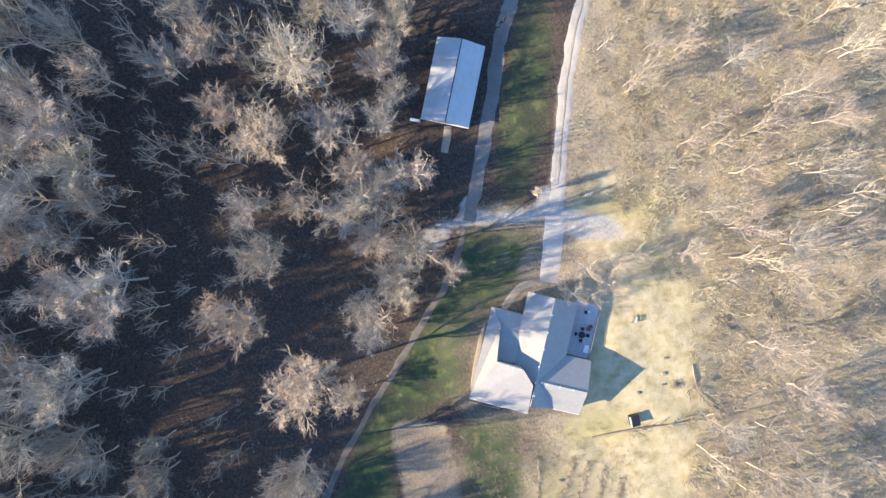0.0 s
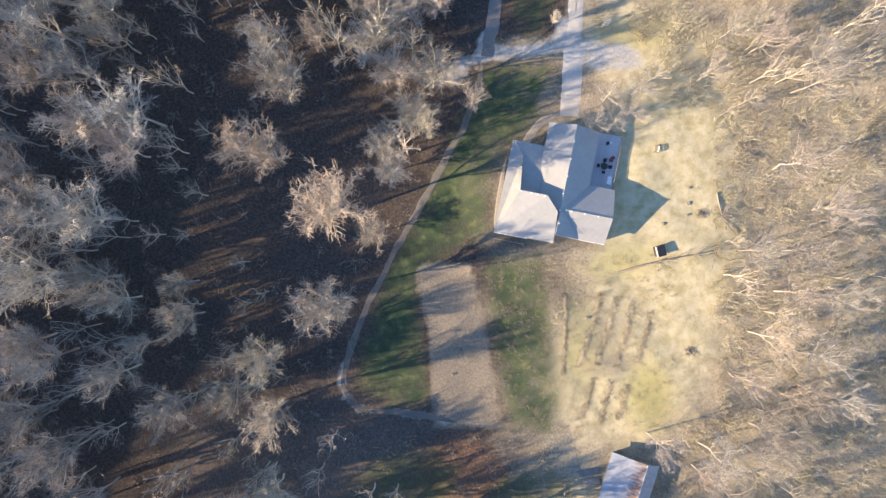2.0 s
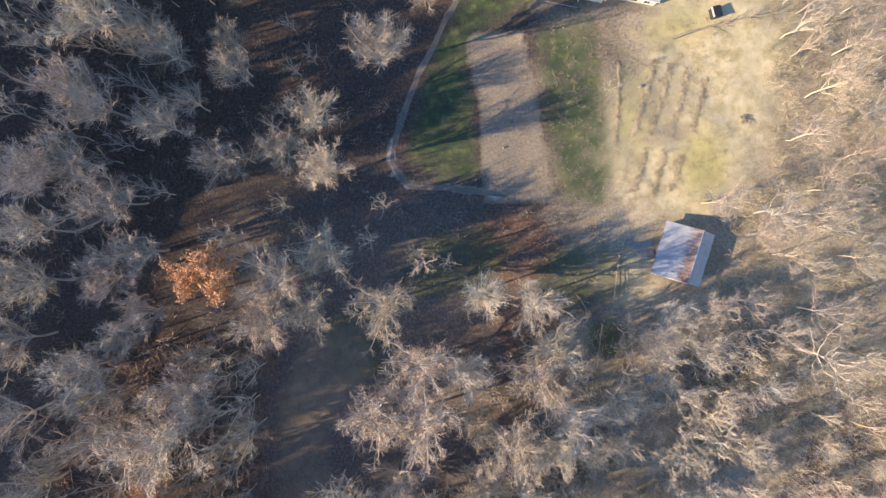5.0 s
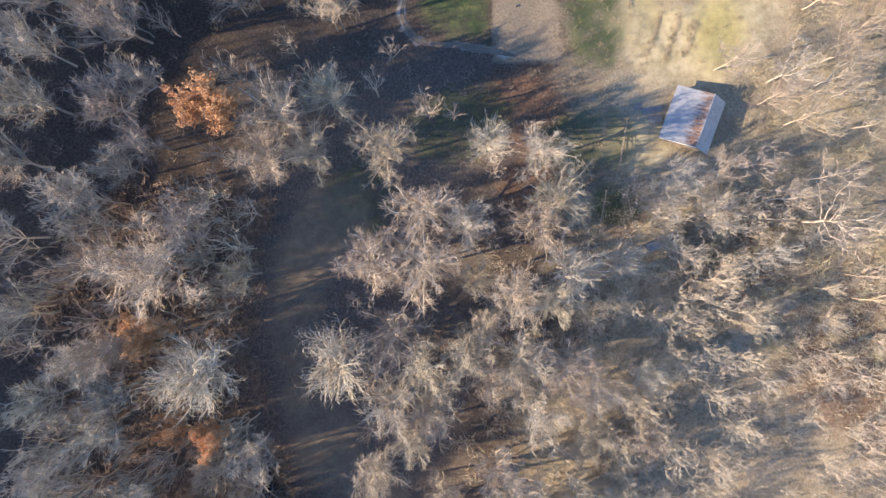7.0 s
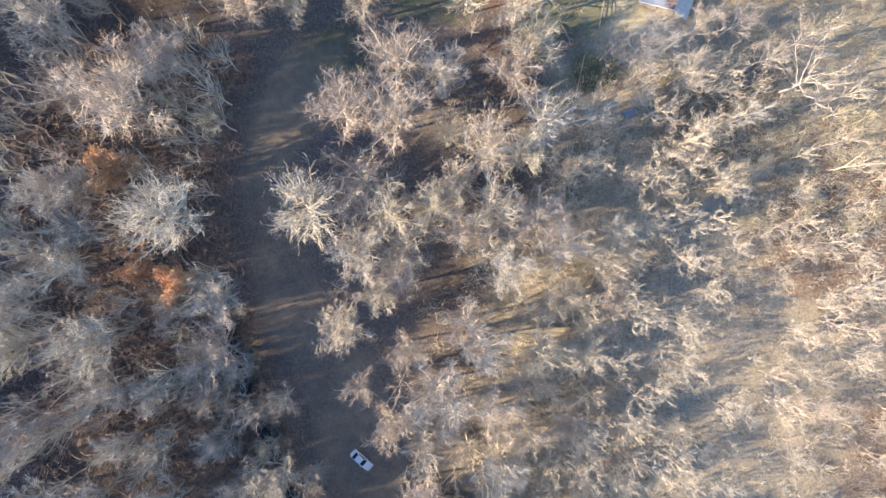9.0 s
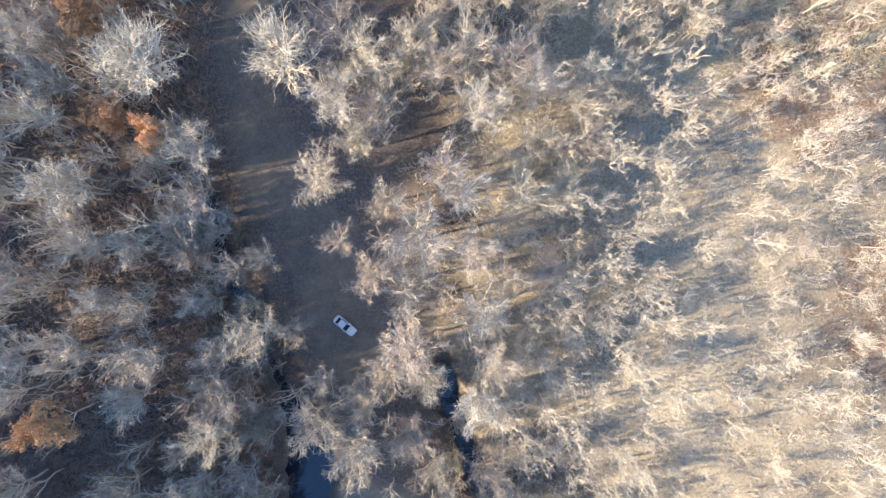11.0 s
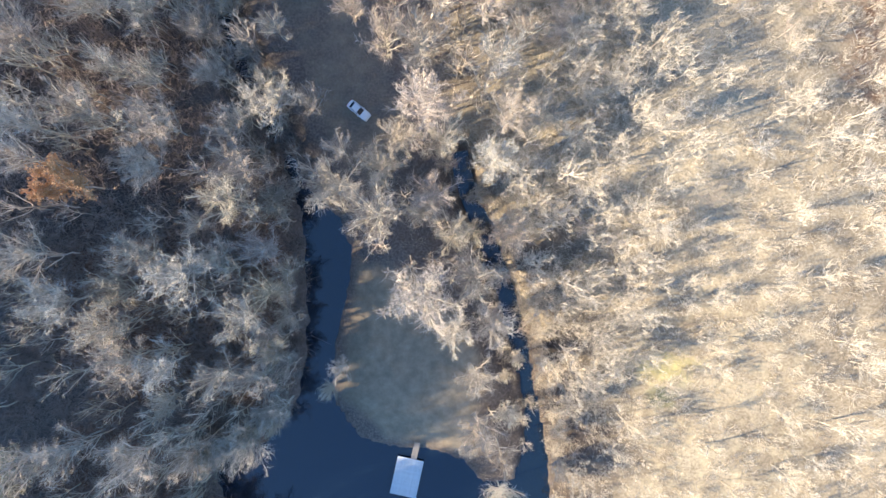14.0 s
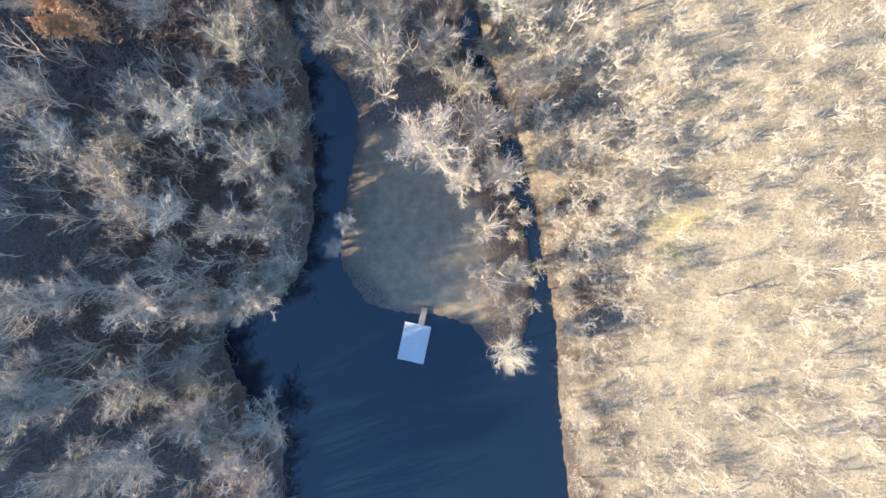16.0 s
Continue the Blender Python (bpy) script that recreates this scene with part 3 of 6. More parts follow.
ribbon("road", [(4.8, 3.4), (2.5, -4.4), (-1.7, -11.9), (-5.0, -17.7), (-9.3, -24.5), (-12.6, -30.4), (-16.5, -37.3), (-19.3, -43.3), (-21.7, -49.4), (-22.0, -53.6), (-19.5, -57.3), (-14, -58.2), (-7, -58.9), (-2, -60.2)],
       1.35, "track", "worn grey earth track round the garden", 0.03, 0.38)


def stream(points, width, levels, label):
    """Running water between banks, falling evenly along its line."""
    line = smooth_line([(x, y, z) for (x, y), z in zip(points, levels)], 1.0)
    v = []
    for i, p in enumerate(line):
        d = line[min(i + 1, len(line) - 1)] - line[max(i - 1, 0)]
        side = Vector((-d.y, d.x, 0)).normalized() * width / 2
        v += [p + side, p - side]
    q = [(2 * i, 2 * i + 1, 2 * i + 3, 2 * i + 2) for i in range(len(line) - 1)]
    tagged(new("water", mesh_of("stream", v, q, "water")), label, "stream", kind="structure")


stream(CANAL, 3.4, [5.1, 4.5, 3.9, 3.3, 2.7, 2.2, 1.95], "narrow dark ditch of water between wooded banks")
stream(CREEK, 2.2, [6.0, 5.2, 4.0, 2.9, 1.95], "narrow dark creek under bare trees")
water_mesh = mesh_of("pond_water", [(-60, -305, WATER), (24, -305, WATER), (24, -160, WATER), (-60, -160, WATER)], [(0, 1, 2, 3)], "water")
tagged(new("water", water_mesh), "still dark blue pond water with a narrow inlet", "pond", kind="structure")


# ---- trees ----
def tubes(segments, sides):
    """Tapered bars for rows of (start, end, radius, radius)."""
    a, b = np.array([s[0] for s in segments]), np.array([s[1] for s in segments])
    ra, rb = np.array([s[2] for s in segments]), np.array([s[3] for s in segments])
    d = b - a
    d /= np.linalg.norm(d, axis=1, keepdims=True) + 1e-9
    ref = np.where(np.abs(d[:, 2:3]) < 0.9, [[0.0, 0.0, 1.0]], [[1.0, 0.0, 0.0]])
    u = np.cross(d, ref)
    u /= np.linalg.norm(u, axis=1, keepdims=True) + 1e-9
    w = np.cross(d, u)
    ang = np.arange(sides) * 2 * math.pi / sides
    ring = u[:, None] * np.cos(ang)[None, :, None] + w[:, None] * np.sin(ang)[None, :, None]
    v = np.concatenate([a[:, None] + ring * ra[:, None, None], b[:, None] + ring * rb[:, None, None]], 1).reshape(-1, 3)
    k = np.arange(sides) if sides > 3 else np.array([1, 2])  # the thinnest wood needs no underside
    f = np.stack([k, (k + 1) % sides, (k + 1) % sides + sides, k + sides], -1)
    f = (f[None] + (np.arange(len(segments)) * 2 * sides)[:, None, None]).reshape(-1, 4)
    return v, np.concatenate([f[:, [0, 1, 2]], f[:, [0, 2, 3]]])


def spikes(a, b, r):
    """Thin folded twigs that run out to a point."""
    d = b - a
    d = d / (np.linalg.norm(d, axis=1, keepdims=True) + 1e-9)
    ref = np.where(np.abs(d[:, 2:3]) < 0.9, [[0.0, 0.0, 1.0]], [[1.0, 0.0, 0.0]])
    u = np.cross(d, ref)
    u /= np.linalg.norm(u, axis=1, keepdims=True) + 1e-9
    w = np.cross(d, u)
    r = r[:, None]
    v = np.stack([a + u * r, a - 0.5 * u * r + 0.87 * w * r, a - 0.5 * u * r - 0.87 * w * r, b], 1).reshape(-1, 3)
    f = np.array([[2, 0, 3], [1, 2, 3]])
    return v, (f[None] + (np.arange(len(a)) * 4)[:, None, None]).reshape(-1, 3)


def shoots(a, b, r):
    """The finest tips, one slender blade each."""
    d = b - a
    u = np.cross(d, np.array([0.31, -0.2, 0.93]))
    u *= (r / (np.linalg.norm(u, axis=1) + 1e-9))[:, None]
    return np.stack([a + u, a - u, b], 1).reshape(-1, 3), np.arange(3 * len(a)).reshape(-1, 3)


def unit(v):
    return v / (np.linalg.norm(v) + 1e-9)


def offshoots(g, a, d, size, count, start, spread, up, span):
    """Side shoots of shoots that start at a, run along d and are size long: count from each, past start of its length, at angles within
    spread, bent upwards by up, as long as a share of their parent within span. Returns starts, directions, lengths and the parents' numbers."""
    n = len(a)
    who = np.repeat(np.arange(n), count)
    s = (start + (1.0 - start) * (np.tile(np.arange(count), n) + g.uniform(0.15, 1.0, n * count)) / count)[:, None]
    p = a[who] + d[who] * size[who, None] * s
    across = np.cross(d[who], g.normal(0, 1, (n * count, 3)))
    across /= np.linalg.norm(across, axis=1, keepdims=True) + 1e-9
    phi = g.uniform(*spread, (n * count, 1))
    way = d[who] * np.cos(phi) + across * np.sin(phi) + np.array([0, 0, up])
    way /= np.linalg.norm(way, axis=1, keepdims=True) + 1e-9
    return p, way, size[who] * g.uniform(*span, n * count) * (1.15 - 0.45 * s[:, 0]), who


def grow(seed, height=14.0, radius=4.5, limbs=10, forks=8, twigs=4, haze=3, lift=0.75, low=0.34, leaves=0, bold=1.0, fine=1.0, sides=4, dome=1.0):
    """One tree about its foot: arrays of its wood, of its twigs and of its leaves.
    Limbs sweep out from the trunk and up to a domed crown (lift: how early they climb, bold: how stout); each forks into branches, these into twigs, and these into the finest shoots (haze of them to a twig)."""
    g = np.random.RandomState(seed)
    wood = []
    top = np.array([g.normal(0, 0.04) * radius, g.normal(0, 0.04) * radius, height * 0.86])
    knots, r0 = 5, (0.0105 * height + 0.03) * min(1.0, 0.35 + 0.6 * bold)
    stem = [np.array([0.0, 0, -0.4])] + [top * (i / knots) + np.append(g.normal(0, 0.012 * height, 2), 0) for i in range(1, knots + 1)]
    for i in range(knots):
        wood.append((stem[i], stem[i + 1], r0 * (1 - 0.85 * i / knots), r0 * (1 - 0.85 * (i + 1) / knots)))
    pa, pd, pl, pr = [], [], [], []
    turn = g.uniform(0, 6.28)
    for i in range(limbs):
        s = (i + 0.5) / limbs
        turn += 2.4 + g.normal(0, 0.28)
        k = (low + (0.82 - low) * s ** 1.2) * knots
        p = stem[int(k)] + (stem[min(int(k) + 1, knots)] - stem[int(k)]) * (k - int(k))
        rho = radius * math.sqrt(max(0.05, 1 - 0.93 * s)) * g.uniform(0.74, 1.06)
        roof = height * (low + 0.12 + dome * (0.88 - low) * math.sqrt(max(0.0, 1 - (0.88 * rho / radius) ** 2)))
        end = np.array([rho * math.cos(turn), rho * math.sin(turn), max(roof * g.uniform(0.94, 1.06), p[2] + 0.2 * rho)])
        bend = p + (end - p) * np.array([0.5, 0.5, 0.2 + 0.3 * lift]) + np.append(g.normal(0, 0.09 * radius, 2), 0)
        r, steps = r0 * 0.6 * (1.1 - 0.45 * s) * bold, 6
        q = p
        for j in range(1, steps + 1):
            t = j / steps
            e = p * (1 - t) ** 2 + 2 * bend * t * (1 - t) + end * t * t + g.normal(0, 0.022 * radius, 3) * (j < steps)
            wood.append((q, e, r * (1 - 0.8 * (t - 1 / steps)), r * (1 - 0.8 * t)))
            if j >= 2:
                pa.append(q)
                pd.append(unit(e - q))
                pl.append(np.linalg.norm(e - q))
                pr.append(r * (1 - 0.8 * t))
            q = e
    pa, pd, pl, pr = np.array(pa), np.array(pd), np.array(pl), np.array(pr)
    # branches off the limbs, longest in the middle of each limb
    per = max(1, round(forks / 5))
    ba, bd, bl, who = offshoots(g, pa, pd, pl, per, 0.0, (0.45, 1.05), 0.28, (0.9, 1.2))
    place = (who % 5) / 4.0
    bl = radius * (0.40 - 0.14 * place) * g.uniform(0.65, 1.2, len(ba))
    br = np.clip(pr[who] * 0.7, 0.024, 0.065 * bold)
    bm_ = ba + bd * bl[:, None] * 0.5
    bd2 = bd + g.normal(0, 0.22, bd.shape) + np.array([0, 0, 0.14])
    bd2 /= np.linalg.norm(bd2, axis=1, keepdims=True)
    be = bm_ + bd2 * bl[:, None] * 0.5
    v1, f1 = tubes(wood, sides)
    v2, f2 = tubes(list(zip(ba, bm_, br, br * 0.72)), 3)
    v3, f3 = spikes(bm_, be, br * 0.72)
    # twigs along both halves of every branch, then the finest shoots
    ha, hd, hl = np.concatenate([ba, bm_]), np.concatenate([bd, bd2]), np.concatenate([bl, bl]) * 0.5
    ta, td, tl, who = offshoots(g, ha, hd, hl, max(1, twigs // 2), 0.1, (0.4, 0.95), 0.22, (1.0, 1.7))
    v4, f4 = spikes(ta, ta + td * tl[:, None], g.uniform(0.75, 1.2, len(ta)) * 0.021 * fine)
    v5, f5, sa, sb = np.zeros((0, 3)), np.zeros((0, 3), int), ta, ta + td * tl[:, None]
    if haze:
        sa, sd, sl, who = offshoots(g, ta, td, tl, haze, 0.1, (0.35, 0.9), 0.15, (0.75, 1.5))
        sb = sa + sd * sl[:, None]
        v5, f5 = shoots(sa, sb, g.uniform(0.75, 1.2, len(sa)) * 0.0135 * fine)
    out = [(np.concatenate([v1, v2]), np.concatenate([f1, f2 + len(v1)])),
           (np.concatenate([v3, v4, v5]), np.concatenate([f3, f4 + len(v3), f5 + len(v3) + len(v4)]))]
    if leaves:
        pick = g.randint(0, len(sa), leaves)
        c = sa[pick] + (sb[pick] - sa[pick]) * g.uniform(0, 1, (leaves, 1)) + g.normal(0, 0.12, (leaves, 3))
        n1, n2 = g.normal(0, 1, (leaves, 3)), g.normal(0, 1, (leaves, 3))
        n1 /= np.linalg.norm(n1, axis=1, keepdims=True)
        n2 = np.cross(n1, n2)
        n2 /= np.linalg.norm(n2, axis=1, keepdims=True)
        size = g.uniform(0.09, 0.18, (leaves, 1))
        fold = np.cross(n1, n2) * size * 0.35
        v = np.stack([c - n1 * size, c + n2 * size * 0.6 + fold, c + n1 * size, c - n2 * size * 0.6 + fold], 1).reshape(-1, 3)
        f = np.array([[0, 1, 2], [0, 2, 3]])
        out.append((v, (f[None] + (np.arange(leaves) * 4)[:, None, None]).reshape(-1, 3)))
    return out


def tuft(seed, height, radius, stems, stout=1.0):
    """A low clump of bare stems."""
    g = np.random.RandomState(seed)
    a = np.column_stack([g.normal(0, radius * 0.35, stems), g.normal(0, radius * 0.35, stems), np.full(stems, -0.05)])
    b = a * np.array([1.7, 1.7, 1]) + np.column_stack([g.normal(0, radius * 0.45, stems), g.normal(0, radius * 0.45, stems), g.uniform(0.35, 1, stems) * height])
    m = a + (b - a) * g.uniform(0.3, 0.7, (stems, 1))
    c = m + np.column_stack([g.normal(0, radius * 0.4, stems), g.normal(0, radius * 0.4, stems), g.uniform(0.1, 0.4, stems) * height])
    return shoots(np.concatenate([a, m]), np.concatenate([b, c]), g.uniform(0.028, 0.06, 2 * stems) * stout)


def tree_kind(name, label, parts, wood, twig, group):
    ob = thing(name, pose(0, 0, -400), label, "tree", group)
    me = [mesh_of("trunk", *parts[0], wood), mesh_of("crown", *parts[1], twig)]
    if len(parts) > 2:
        me.append(mesh_of("leaves", *parts[2], "leaf"))
    for m, nm in zip(me, ("trunk", "crown", "leaves")):
        o = new(nm, m)
        o.parent = ob
    return ob


BARE_SPECS = [  # seed, limbs, forks, twigs, finest shoots, lift, height, stoutness
    (11, 11, 10, 4, 3, 0.7, 14.0, 0.62), (12, 10, 10, 4, 3, 0.95, 15.0, 0.66), (13, 12, 10, 4, 3, 0.5, 13.0, 0.6), (16, 11, 10, 4, 3, 0.6, 13.5, 0.7), (17, 9, 15, 4, 2, 1.05, 14.5, 0.62), (18, 12, 10, 4, 3, 0.45, 12.5, 0.66)]
DENSE_SPECS = [(14, 12, 15, 4, 4, 1.0, 14.5, 1.0), (15, 14, 15, 4, 3, 0.8, 14.5, 1.1), (19, 13, 15, 4, 4, 0.7, 14.0, 1.0), (20, 15, 15, 4, 3, 0.5, 13.5, 1.15), (21, 12, 15, 4, 4, 0.9, 15.0, 0.95), (26, 11, 15, 4, 4, 0.6, 14.0, 1.2)]
THICK_SPECS = [(22, 14, 15, 4, 5, 0.8, 14.5, 0.95), (23, 14, 15, 4, 5, 0.65, 14.0, 1.0), (24, 13, 15, 4, 5, 0.9, 15.0, 0.9)]
BARE, DENSE, THICK = [], [], []
for kinds, specs, look_of in ((BARE, BARE_SPECS, "an open crown of slender limbs"), (DENSE, DENSE_SPECS, "a fine twiggy crown"), (THICK, THICK_SPECS, "a close tangled crown")):
    for seed, limbs, forks, twigs, haze, lift, height, bold in specs:
        shape = "spreading" if lift < 0.8 else "upright"
        kinds.append((height, 4.2, tree_kind("bare_tree", f"leafless grey {shape} woodland tree with {look_of}", grow(seed, height, 4.3, limbs, forks, twigs, haze, lift, bold=bold, fine=1.0 if kinds is BARE else 1.3), "bark", "twig", "bare woodland trees")))
STAR = [(13.0, 5.0, tree_kind("pale_tree", "leafless white-barked tree with bold open branches", grow(s, 13.0, 4.9, 24, 15, 4, 1, li, 0.3, bold=1.9, dome=0.75), "pale_bark", "pale_twig", "white-barked trees")) for s, li in ((31, 0.4), (32, 0.6))]
LEAFY = [(10.5, 4.0, tree_kind("russet_tree", "young tree still holding russet brown leaves", grow(s, 10.5, 3.8, 9, 10, 4, 2, 0.9, 0.25, leaves=7500), "bark", "twig", "trees with russet leaves")) for s in (41, 42)]

STAR_TREES = [(-22.7, 28.7, 6.7), (-7.2, -76.9, 4.7), (-53.5, -115.1, 8.3), (-31.3, -113.2, 7.5), (19.5, -114.1, 3.3), (-27.3, -209.2, 2.3), (3.7, -228.5, 4.3), (4.7, -207.3, 1.5), (4.9, -213.2, 2.9), (6.7, -203.8, 1.9), (16.7, 9.1, 1.1), (-53.4, -209.5, 3.4), (-35.6, -191.2, 1.9), (-37.4, -216.5, 2.1)]
LEAFY_TREES = [(-51.9, -72.4, 5.8), (-62.3, -108.7, 4.8), (-52.2, -125.8, 3.7), (-58.7, -124.1, 3.5), (-66.0, -173.3, 4.8)]
GROVE_A = [(-19.3, 38.5, 3.6), (-39.4, 37.0, 4.5), (-13.6, 35.7, 4.4), (-6.5, 35.6, 3.9), (27.1, 33.4, 3.1), (34.9, 33.3, 3.1), (-57.6, 33.2, 4.4), (40.1, 33.2, 3.1), (-65.0, 32.9, 4.8), (65.7, 32.8, 3.5), (-37.9, 31.9, 4.5), (48.4, 30.6, 3.8), (-43.6, 29.2, 3.7), (-10.1, 28.9, 4.0), (-53.9, 27.4, 4.0), (31.7, 27.4, 3.6), (57.2, 24.7, 4.7), (-63.2, 23.6, 4.9), (-33.8, 21.4, 4.1), (64.1, 21.2, 4.3), (54.1, 20.5, 4.3), (-17.5, 19.1, 5.4), (-58.6, 18.5, 5.4), (41.7, 17.7, 3.1), (-27.6, 17.4, 5.0), (-66.1, 15.7, 5.4), (-13.0, 13.3, 4.1), (50.2, 12.8, 4.3), (62.9, 12.7, 4.3), (-56.3, 12.4, 5.4)]
GROVE_B = [(-7.6, 12.3, 4.1), (-3.1, 12.3, 4.0), (-11.3, 8.8, 5.4), (-64.0, 7.8, 5.4), (-54.8, 7.0, 4.6), (50.0, 6.9, 3.6), (-22.8, 6.7, 2.8), (-31.4, 6.3, 3.8), (45.6, 6.1, 3.6), (-15.9, 5.2, 5.0), (68.4, 3.3, 3.6), (50.6, 3.3, 5.2), (-10.4, 1.6, 5.0), (-60.1, 1.5, 4.5), (-66.0, 0.6, 5.4), (59.2, 0.6, 5.2), (-4.0, -0.3, 4.5), (41.4, -1.2, 3.2), (-28.0, -1.6, 4.6), (57.7, -3.8, 4.8), (2.4, -4.1, 2.4), (-51.5, -5.5, 6.0), (-7.7, -5.7, 4.6), (-59.4, -7.2, 5.5), (-5.1, -8.4, 2.4), (-12.4, -10.8, 4.1), (-36.4, -10.8, 3.8), (-54.5, -10.8, 5.0)]
GROVE_C = [(-31.0, -12.5, 4.6), (43.0, -14.0, 2.7), (-69.9, -14.2, 4.5), (-11.9, -14.8, 3.8), (54.6, -16.9, 6.2), (-68.8, -21.4, 6.3), (-59.5, -21.6, 6.4), (-20.3, -22.1, 6.0), (61.4, -24.2, 5.3), (-15.2, -25.8, 3.6), (-66.8, -30.5, 6.8), (48.6, -30.7, 4.0), (56.3, -31.0, 5.3), (-60.1, -31.6, 4.6), (-47.1, -33.0, 2.9), (-56.9, -35.4, 4.2), (44.5, -35.8, 3.2), (-23.0, -36.8, 5.4), (54.6, -38.1, 5.3), (-46.6, -38.8, 3.8), (62.3, -39.3, 4.4), (-70.9, -41.2, 4.6), (-54.1, -43.2, 3.3), (-67.7, -44.1, 5.5), (50.2, -45.1, 5.4), (-33.9, -45.8, 4.7), (-57.6, -47.5, 4.2), (58.9, -49.0, 5.4), (-39.8, -51.7, 3.9), (46.7, -52.2, 4.5)]
GROVE_D = [(-71.7, -53.1, 5.5), (-49.6, -53.6, 4.5), (-76.7, -54.7, 5.4), (-32.5, -55.4, 4.3), (55.3, -56.1, 5.4), (62.3, -56.3, 4.5), (42.4, -58.1, 3.3), (-65.3, -59.1, 5.5), (49.9, -61.4, 6.3), (-77.4, -63.8, 4.5), (41.0, -64.8, 5.4), (49.3, -65.3, 4.5), (-62.2, -67.5, 4.6), (39.7, -68.5, 4.5), (-33.9, -69.2, 4.8), (-67.8, -71.9, 4.6), (-78.1, -72.1, 5.5), (43.8, -72.3, 5.4), (-40.8, -72.7, 6.2), (55.0, -72.7, 4.5), (-62.4, -77.5, 3.8), (-36.4, -77.7, 4.8), (1.6, -78.1, 4.7), (-23.9, -78.2, 5.7), (36.6, -79.3, 4.5), (-43.2, -80.3, 5.7), (30.4, -80.9, 4.6), (-81.4, -81.1, 5.5), (47.8, -81.4, 5.4), (24.1, -81.6, 4.6)]
GROVE_E = [(-66.3, -82.1, 3.8), (16.9, -84.2, 4.1), (41.4, -85.2, 4.4), (21.8, -85.3, 5.4), (4.1, -85.4, 5.5), (-72.4, -86.6, 5.6), (28.7, -88.0, 4.5), (47.3, -88.7, 7.5), (-17.9, -89.2, 6.5), (1.4, -90.0, 5.5), (-10.5, -90.0, 4.6), (-56.3, -90.3, 5.6), (-82.3, -93.1, 5.4), (39.5, -94.3, 3.7), (24.5, -94.3, 4.5), (14.7, -95.5, 3.3), (-26.4, -96.8, 5.7), (-68.8, -96.8, 5.5), (6.0, -97.3, 5.5), (-17.0, -97.6, 6.6), (-59.1, -97.8, 7.5), (-8.4, -98.7, 3.8), (-47.2, -99.1, 3.9), (32.3, -100.4, 6.7), (-2.1, -102.0, 5.6), (22.9, -102.4, 4.5), (3.4, -102.9, 4.6), (43.3, -102.9, 4.4), (-81.1, -106.0, 5.5), (50.8, -106.2, 4.4)]
GROVE_F = [(27.3, -106.9, 4.5), (-7.4, -107.3, 3.8), (-22.6, -108.2, 5.7), (35.9, -108.4, 4.5), (-1.1, -111.4, 5.6), (-10.3, -111.7, 4.7), (-68.3, -111.9, 4.6), (-71.9, -112.5, 4.6), (6.2, -113.0, 5.5), (46.0, -113.4, 4.4), (-16.9, -113.8, 5.7), (-5.4, -114.8, 4.6), (52.7, -115.5, 5.2), (10.8, -116.6, 4.1), (-68.3, -118.8, 4.6), (-15.5, -119.1, 4.7), (-78.0, -119.1, 4.6), (37.5, -119.1, 3.6), (-22.6, -119.8, 5.7), (1.4, -121.0, 4.6), (-15.9, -122.4, 4.7), (28.1, -123.3, 3.7), (55.5, -124.1, 4.3), (-69.8, -124.5, 5.5), (19.5, -125.4, 4.5), (10.7, -126.0, 5.0), (-19.2, -126.2, 3.9), (-45.6, -128.2, 4.8), (32.7, -130.0, 4.5), (-76.5, -130.3, 5.5)]
GROVE_G = [(-4.6, -130.7, 4.7), (-53.0, -130.7, 3.4), (40.3, -131.2, 5.3), (-25.5, -132.1, 4.8), (15.5, -133.0, 4.6), (24.3, -134.2, 4.5), (-1.6, -134.2, 4.7), (8.4, -134.4, 4.6), (-63.4, -135.5, 5.6), (-13.9, -135.6, 3.9), (-76.3, -137.7, 4.6), (-46.2, -137.8, 6.2), (60.7, -141.8, 4.3), (55.9, -141.8, 5.2), (-8.6, -142.3, 6.6), (20.6, -143.0, 4.5), (-22.4, -143.2, 3.4), (43.7, -143.7, 4.4), (0.8, -144.1, 4.6), (-63.4, -144.3, 5.1), (-55.8, -144.9, 3.9), (-46.6, -145.6, 3.9), (-35.3, -145.8, 3.0), (31.1, -146.5, 4.5), (13.6, -146.7, 4.6), (50.9, -147.9, 3.6), (6.7, -148.6, 3.8), (-40.0, -148.8, 2.0), (-16.1, -149.0, 4.3), (-10.3, -149.9, 5.7)]
GROVE_H = [(-72.8, -150.1, 5.1), (37.2, -150.9, 4.9), (2.8, -153.4, 4.7), (-61.2, -153.6, 2.9), (20.6, -154.0, 3.7), (-46.6, -154.4, 2.9), (-54.9, -155.5, 3.4), (-35.4, -159.0, 5.3), (-29.3, -159.1, 3.0), (-9.2, -160.3, 5.7), (20.2, -161.2, 4.1), (11.3, -161.5, 4.6), (-64.2, -162.0, 4.7), (4.9, -162.7, 4.2), (-53.7, -162.9, 4.7), (-42.8, -163.2, 3.9), (-73.7, -163.9, 4.6), (-13.2, -165.6, 3.9), (-6.3, -165.9, 4.3), (-24.2, -166.9, 3.0), (54.1, -167.1, 5.2), (46.0, -167.5, 4.4), (10.5, -169.0, 4.2), (2.3, -169.4, 4.2), (-73.6, -169.5, 4.2), (-55.4, -169.6, 4.7), (-16.8, -170.2, 4.3), (-40.9, -170.6, 5.3), (61.7, -172.1, 4.3), (-24.7, -173.4, 5.8)]
